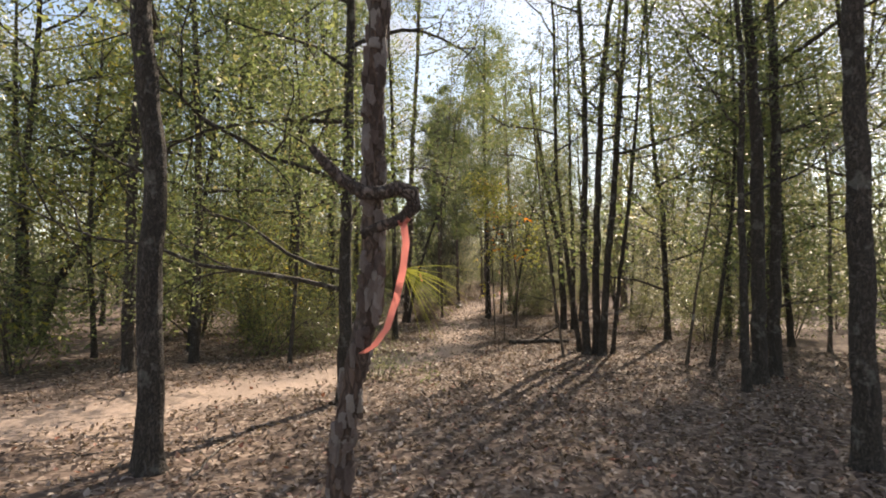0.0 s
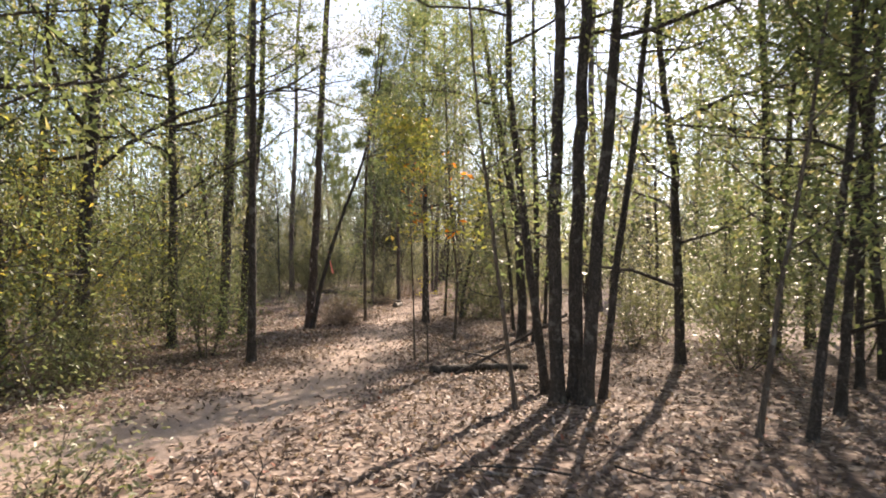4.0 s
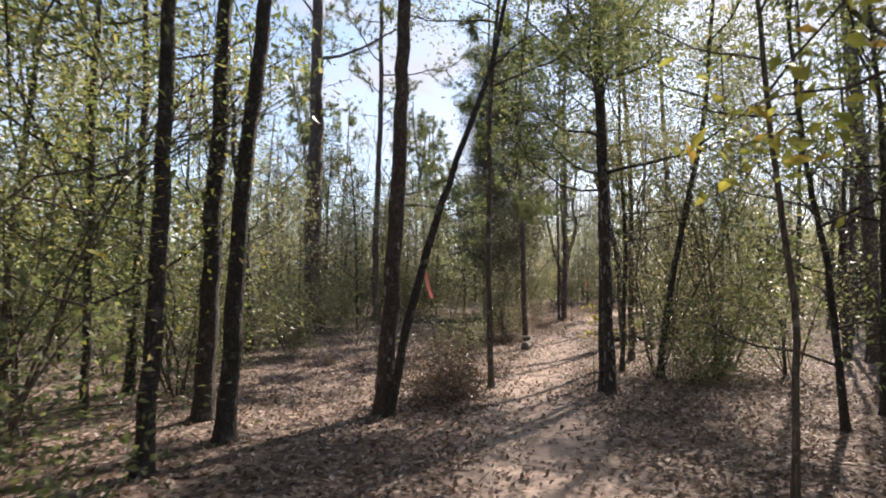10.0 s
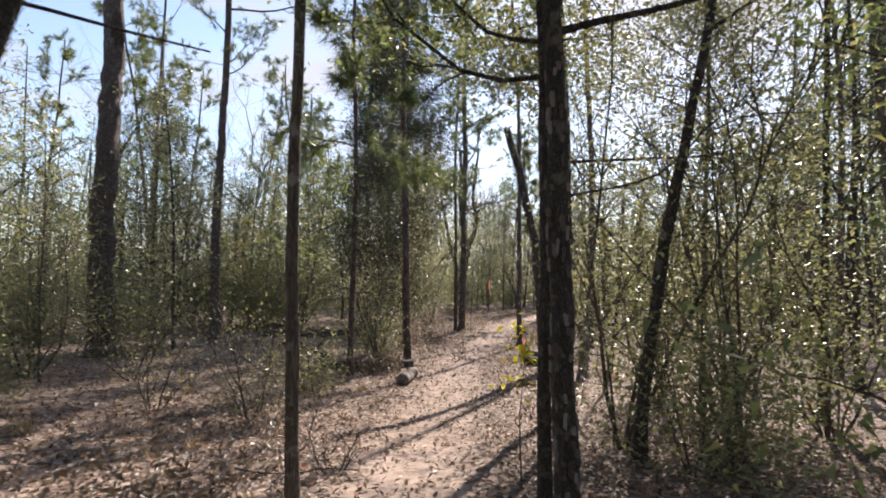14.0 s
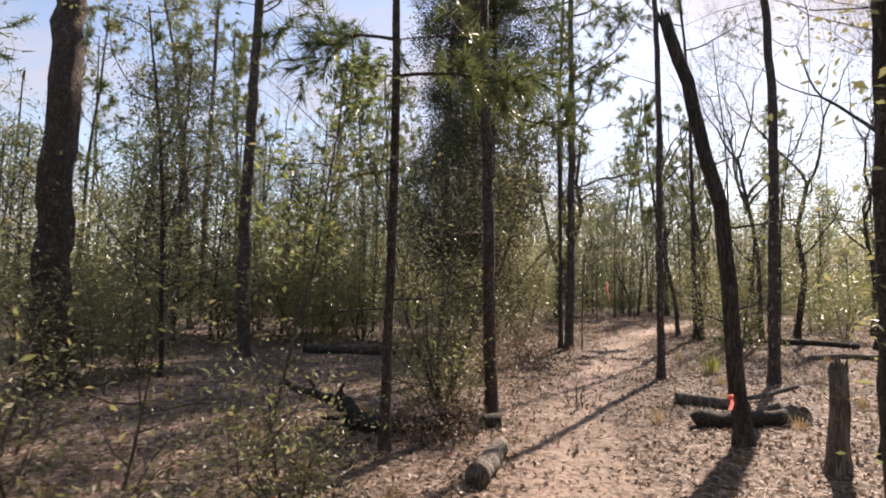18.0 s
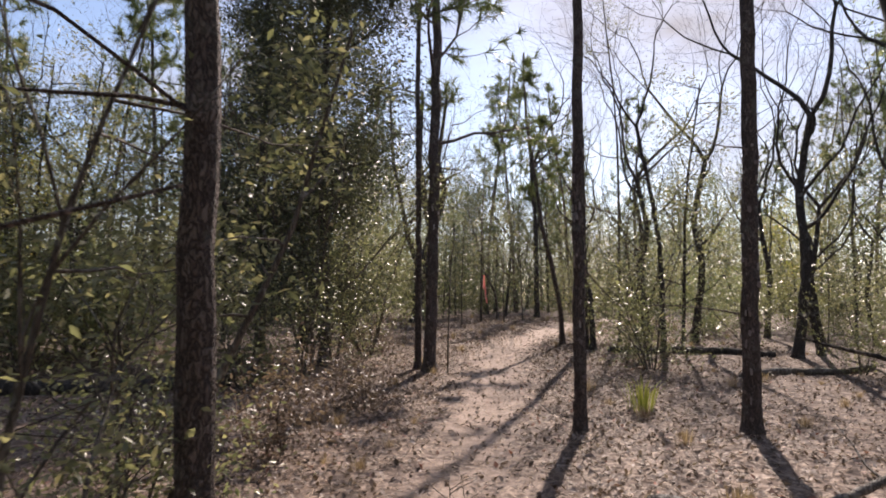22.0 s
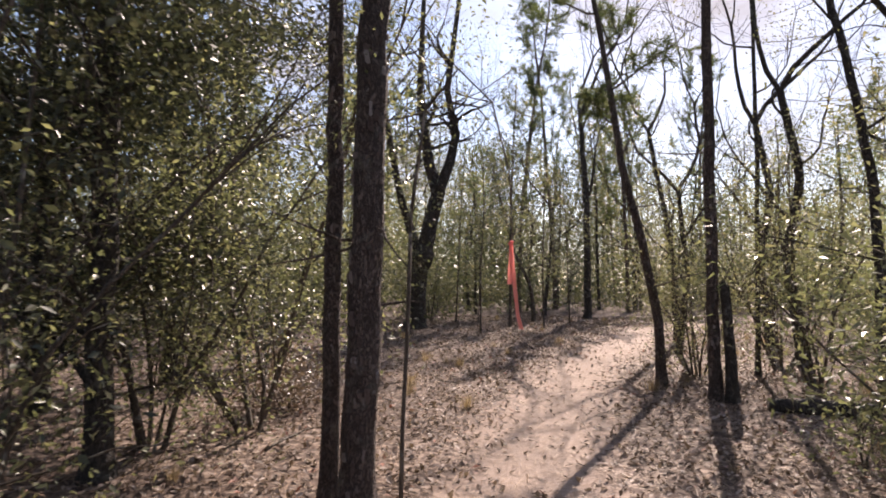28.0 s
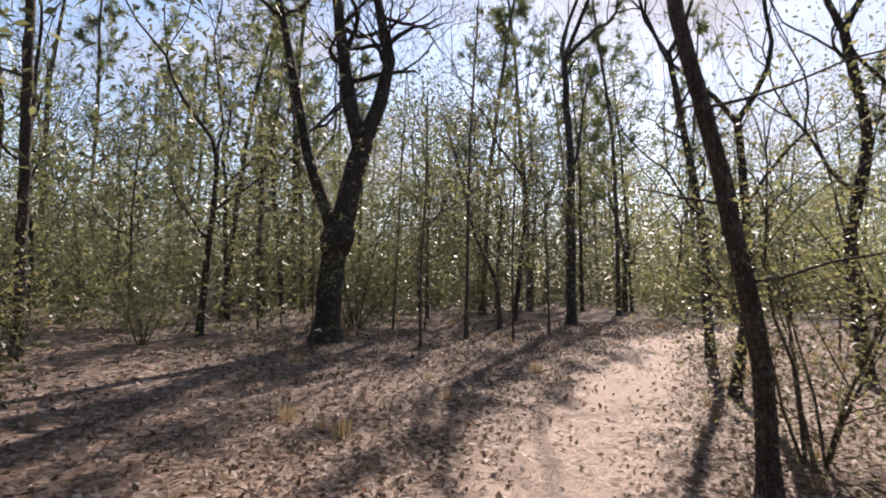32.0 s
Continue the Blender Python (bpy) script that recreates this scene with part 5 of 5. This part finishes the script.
    part("trunk_mass", mesh("trunk_mass", *join(wood), BARK_OAK, True), root)


far_woods()


def undergrowth():
    """Leafy undergrowth between the trunks further off, too fine to count."""
    r = np.random.default_rng(19)
    cen = []
    made = 0
    while made < 900:
        y = r.uniform(2, 80) if made < 480 else r.uniform(48, 84)
        x = walk_x(y) + r.choice([-1, 1]) * r.uniform(9 if y < 52 else 3.5 if y < 60 else 0, 24)
        if trail_distance(x, y) < 4:
            continue
        made += 1
        h = r.uniform(1.2, 4.8) if made < 480 else r.uniform(2.5, 8.0)
        n = int(110 + 45 * h)
        t = r.uniform(0, 1, n)
        w = 0.35 + 0.75 * np.sin(np.pi * np.clip(t, 0.1, 0.95))
        cen.append(np.stack([x + r.normal(0, 1, n) * w, y + r.normal(0, 1, n) * w, gz(x, y) + 0.05 + t * h], 1))
    cen = np.concatenate(cen)
    root = tagged(new("undergrowth"), "thick olive and green undergrowth between the trees", "undergrowth", "", "stuff")
    k = r.integers(0, 4, len(cen))
    for i, mat in enumerate((LEAF_FAR, LEAF_OLIVE_SHADED, LEAF_FAR, LEAF_OLIVE_SHADED)):
        part("leaf_mass", array_mesh("leaf_mass", *leaves(r, cen[k == i], 0.14, 0.5, plain=True), mat), root)


undergrowth()

# ---- flagging ribbons ----
def ribbon(points, width, label, turn=0.0, two=None, name="flagging_ribbon", knot=1.0):
    """A strip of plastic tape that hangs through the points, with its knot."""
    root = new(name)
    root.location = points[0]
    tagged(root, label, "ribbon")

    def strip(pts, w):
        pts = [np.array(p) - np.array(points[0]) for p in pts]
        dense = [pts[i] + (pts[i + 1] - pts[i]) * s for i in range(len(pts) - 1) for s in (0, 0.25, 0.5, 0.75)] + [pts[-1]]
        v, f = [], []
        for i, p in enumerate(dense):
            a = turn + 0.25 * math.sin(i * 0.7)
            s = np.array([math.cos(a), math.sin(a), 0]) * w / 2 * (0.7 if i == 0 else 1)
            mid = np.array([-math.sin(a), math.cos(a), 0]) * w * 0.12
            v += [p - s, p + mid, p + s]
        for i in range(len(dense) - 1):
            k = 3 * i
            f += [(k, k + 1, k + 4, k + 3), (k + 1, k + 2, k + 5, k + 4)]
        return mesh("tail", v, f, TAPE, True)
    part("tail", strip(points, width), root)
    if two:
        part("tail", strip(two, width * 1.1), root)
    kn = [(-0.02, 0, -0.012), (0.0, 0.01, 0.0), (0.02, 0, 0.012)]
    part("knot", mesh("knot", *tube([tuple(knot * c for c in q) for q in kn], [0.012 * knot, 0.02 * knot, 0.011 * knot], 8, 0.25, 2), TAPE, True), root)
    return root

ribbon([(-0.15, 2.44, 1.717), (-0.138, 2.43, 1.631), (-0.15, 2.43, 1.523), (-0.175, 2.43, 1.414), (-0.21, 2.43, 1.306), (-0.258, 2.43, 1.24), (-0.305, 2.44, 1.21)], 0.028, "salmon-orange flagging ribbon tied to a looping pine branch")
ribbon([(-0.80, 21.75, 1.86), (-0.77, 21.7, 1.66), (-0.72, 21.7, 1.46), (-0.68, 21.7, 1.33)], 0.045, "salmon-orange flagging ribbon on a slanting tree")
ribbon([(3.6, 40.72, 2.015), (3.61, 40.72, 1.9), (3.625, 40.72, 1.75), (3.64, 40.72, 1.62), (3.66, 40.72, 1.55)], 0.022, "salmon-orange flagging ribbon hanging in two tails from a twig", 0, [(3.6, 40.71, 2.015), (3.595, 40.7, 1.9), (3.59, 40.7, 1.79)], knot=0.6)
bent = tagged(new("bent_sapling"), "thin bare sapling bent over the footpath", "sapling")
bent.location = (3.04, 41.1, gz(3.04, 41.1))
bow = [(0, 0, -0.05), (0.0, -0.01, 0.6), (0.02, -0.02, 1.2), (0.03, -0.04, 1.9), (0.1, -0.1, 2.5), (0.28, -0.22, 2.72), (0.46, -0.33, 2.5), (0.55, -0.37, 2.1), (0.57, -0.38, 1.75)]
part("stem", mesh("stem", *tube(bow, [0.014, 0.013, 0.012, 0.011, 0.009, 0.007, 0.005, 0.004, 0.003], 6, 0.05, 3), BARK_THIN, True), bent)
for k, q in enumerate((3, 4, 5, 6)):
    tw, _ = bend(np.random.default_rng(60 + k), bow[q], unit(np.array([0.5 - 0.5 * k, -0.2, 0.5])), 0.5, 4, 0.15, 0)
    part("twig", mesh("twig", *tube(tw, np.linspace(0.004, 0.0015, 5), 4, 0, 0, False), BARK_THIN, True), bent)
ribbon([(2.7, 30.0, 0.8), (2.71, 30.0, 0.75), (2.69, 30.0, 0.7)], 0.03, "short orange tape tied to a dead twig", name="marker_tape")

# ---- leaf litter, straw and grass ----
def over_ground(n, y0, y1, half, seed, fade=0.0):
    """Places on the ground along the walk, thinner on the bare trail."""
    r = np.random.default_rng(seed)
    y = r.uniform(y0, y1, n)
    wx = np.interp(y, LINE_Y, LINE_X)
    x = wx + np.clip(r.normal(0, half * 0.55, n), -half, half) + r.uniform(-0.8, 0.8, n)
    d = trail_distance(x, y)
    keep = r.uniform(0, 1, n) < np.clip((d - 0.15) / 0.75, fade, 1)
    x, y = x[keep], y[keep]
    return r, np.stack([x, y, land(x, y)], 1)


litter = tagged(new("leaf_litter"), "curled brown and grey fallen leaves on sandy soil", "leaf litter", "", "stuff")
for k, (y0, y1, n, f) in enumerate([(0, 14, 42000, 0.05), (14, 28, 46000, 0.3), (28, 42, 34000, 0.3), (42, 58, 40000, 0.1)]):
    r, c = over_ground(n, y0, y1, 6.5, 300 + k, f)
    c[:, 2] += r.uniform(0.004, 0.028, len(c))
    part("leaf_layer", array_mesh("leaf_layer", *leaves(r, c, 0.07, 0.5, 1.7, 0.4, 0.0), LITTER), litter)

single = []
for k in range(5):
    r = np.random.default_rng(350 + k)
    v, f = leaves(r, np.zeros((1, 3)), 0.1, 0.5, 2.0, 0.6, 0.0)
    single.append(array_mesh("fallen_leaf", v, f, LITTER))
r, c = over_ground(330, 2, 42, 2.0, 360, 0.3)
for p in c[:290]:
    ob = part("fallen_leaf", single[int(r.integers(5))], litter)
    ob.matrix_basis = pose(p[0], p[1], p[2] + 0.03, r.uniform(-15, 15), r.uniform(-15, 15), r.uniform(0, 360))

straw = tagged(new("pine_straw"), "reddish brown fallen pine needles on the ground", "pine straw", "", "stuff")
r, c = over_ground(72000, 26, 58, 4.5, 370, 0.8)
d = unit(r.normal(0, 1, (len(c), 3)) * (1, 1, 0.12))
s = unit(np.cross(d, (0, 0, 1)))
L = r.uniform(0.1, 0.24, (len(c), 1))
c[:, 2] += 0.012
v = np.stack([c - d * L / 2 - s * 0.003, c - d * L / 2 + s * 0.003, c + d * L / 2 + (0, 0, 0.015)], 1).reshape(-1, 3)
part("needle_layer", array_mesh("needle_layer", v, np.arange(len(v)).reshape(-1, 3), STRAW), straw)


def tuft(x, y, h, blades, label, mat, seed, name="grass_tuft", category="grass", spread=0.09, wide=0.004):
    r = np.random.default_rng(seed)
    root = tagged(new(name), label, category)
    root.location = (x, y, gz(x, y))
    v, f = [], []
    for k in range(blades):
        a = r.uniform(0, 6.28)
        o = np.array([math.cos(a), math.sin(a), 0]) * r.uniform(0, spread)
        lean = np.array([math.cos(a), math.sin(a), 0]) * r.uniform(0.1, 0.8)
        hh = h * r.uniform(0.5, 1.1)
        w = np.array([-math.sin(a), math.cos(a), 0]) * wide
        mid, tip = o + lean * hh * 0.35 + (0, 0, hh * 0.65), o + lean * hh + (0, 0, hh * r.uniform(0.7, 1.0))
        i = len(v)
        v += [o - w, o + w, mid + w * 0.8, mid - w * 0.8, tip]
        f += [(i, i + 1, i + 2), (i, i + 2, i + 3), (i + 3, i + 2, i + 4)]
    tagged(part("grass_foliage", mesh("grass_foliage", v, f, mat), root), kind="stuff")
    return root


tuft(5.12, 37.9, 0.46, 60, "tuft of fresh yellow-green grass", GREEN_GRASS, 1, spread=0.2, wide=0.007)
dry = [tuft(0, 0, 0.3, 60, "clump of dry tan grass blades", DRY_GRASS, 2 + k, spread=0.14) for k in range(3)]
r = np.random.default_rng(380)
made = 0
for k in range(400):
    y = r.uniform(24, 57)
    x = walk_x(y) + r.normal(0, 3.2)
    if trail_distance(x, y) < 0.75 or abs(x - walk_x(y)) < 0.4:
        continue
    ob = copy_thing(dry[k % 3], pose(x, y, gz(x, y) - 0.01, 0, 0, r.uniform(0, 360)) @ Matrix.Scale(r.uniform(0.3, 0.85), 4))
    tagged(ob, group="dry grass clumps")
    made += 1
    if made > 150:
        break
for k, ob in enumerate(dry):
    ob.location = (-2.5 - k, 44 + k, gz(-2.5 - k, 44 + k))
    tagged(ob, group="dry grass clumps")

# pale dead stalks, bent over
for k, (x, y, h, a) in enumerate([(0.55, 41.0, 0.55, 0.4), (0.72, 40.9, 0.6, 2.6), (1.0, 40.75, 0.42, 1.2), (0.35, 39.4, 0.5, 5.6), (1.35, 38.9, 0.3, 0.2), (1.1, 36.6, 0.34, 3.4), (0.1, 37.6, 0.4, 2.2)]):
    stalk = tagged(new("dead_stalk"), "thin pale dead stalk bent over in the shade", "dead stalk", "dead stalks")
    stalk.location = (x, y, gz(x, y))
    c, q = math.cos(a), math.sin(a)
    arch = [(0, 0, -0.04), (0.02 * c, 0.02 * q, h * 0.5), (0.08 * c, 0.08 * q, h * 0.85), (0.19 * c, 0.19 * q, h), (0.3 * c, 0.3 * q, h * 0.86), (0.36 * c, 0.36 * q, h * 0.6)]
    part("stem", mesh("stem", *tube(arch, [0.006, 0.006, 0.005, 0.004, 0.003, 0.002], 5, 0.05, k), STRAW, True), stalk)
    tip = [arch[2], tuple(v + d for v, d in zip(arch[2], (-0.06 * q, 0.06 * c, 0.08))), tuple(v + d for v, d in zip(arch[2], (-0.14 * q, 0.14 * c, 0.1)))]
    part("side_stem", mesh("side_stem", *tube(tip, [0.003, 0.0025, 0.0015], 4, 0, 0), STRAW, True), stalk)

# fallen twigs
r = np.random.default_rng(390)
made = 0
while made < 44:
    y = r.uniform(4, 52)
    x = walk_x(y) + r.normal(0, 2.4)
    if abs(x - walk_x(y)) < 0.6 or trail_distance(x, y) < 0.5:
        continue
    ln, a = r.uniform(0.35, 1.3), r.uniform(0, 6.283)
    root = tagged(new("fallen_twig"), "thin dry twig lying on the leaf litter", "twig", "fallen twigs")
    root.location = (x, y, gz(x, y) + 0.03)
    pts, _ = bend(r, (-math.cos(a) * ln / 2, -math.sin(a) * ln / 2, 0), np.array([math.cos(a), math.sin(a), 0.04]), ln, 6, 0.12, 0)
    pieces = [tube(pts, np.linspace(0.011, 0.004, 7) * r.uniform(0.6, 1.2), 6, 0.08, made)]
    for k in range(2):
        tw, _ = bend(r, pts[2 + k], unit(np.array([math.cos(a + 0.8 - 1.6 * k), math.sin(a + 0.8 - 1.6 * k), 0.25])), ln * 0.3, 3, 0.15, 0)
        pieces.append(tube(tw, [0.005, 0.004, 0.003, 0.002], 4, 0, 0, False))
    part("stick", mesh("stick", *weld(pieces), DEAD if made % 3 else CHAR, True), root)
    made += 1
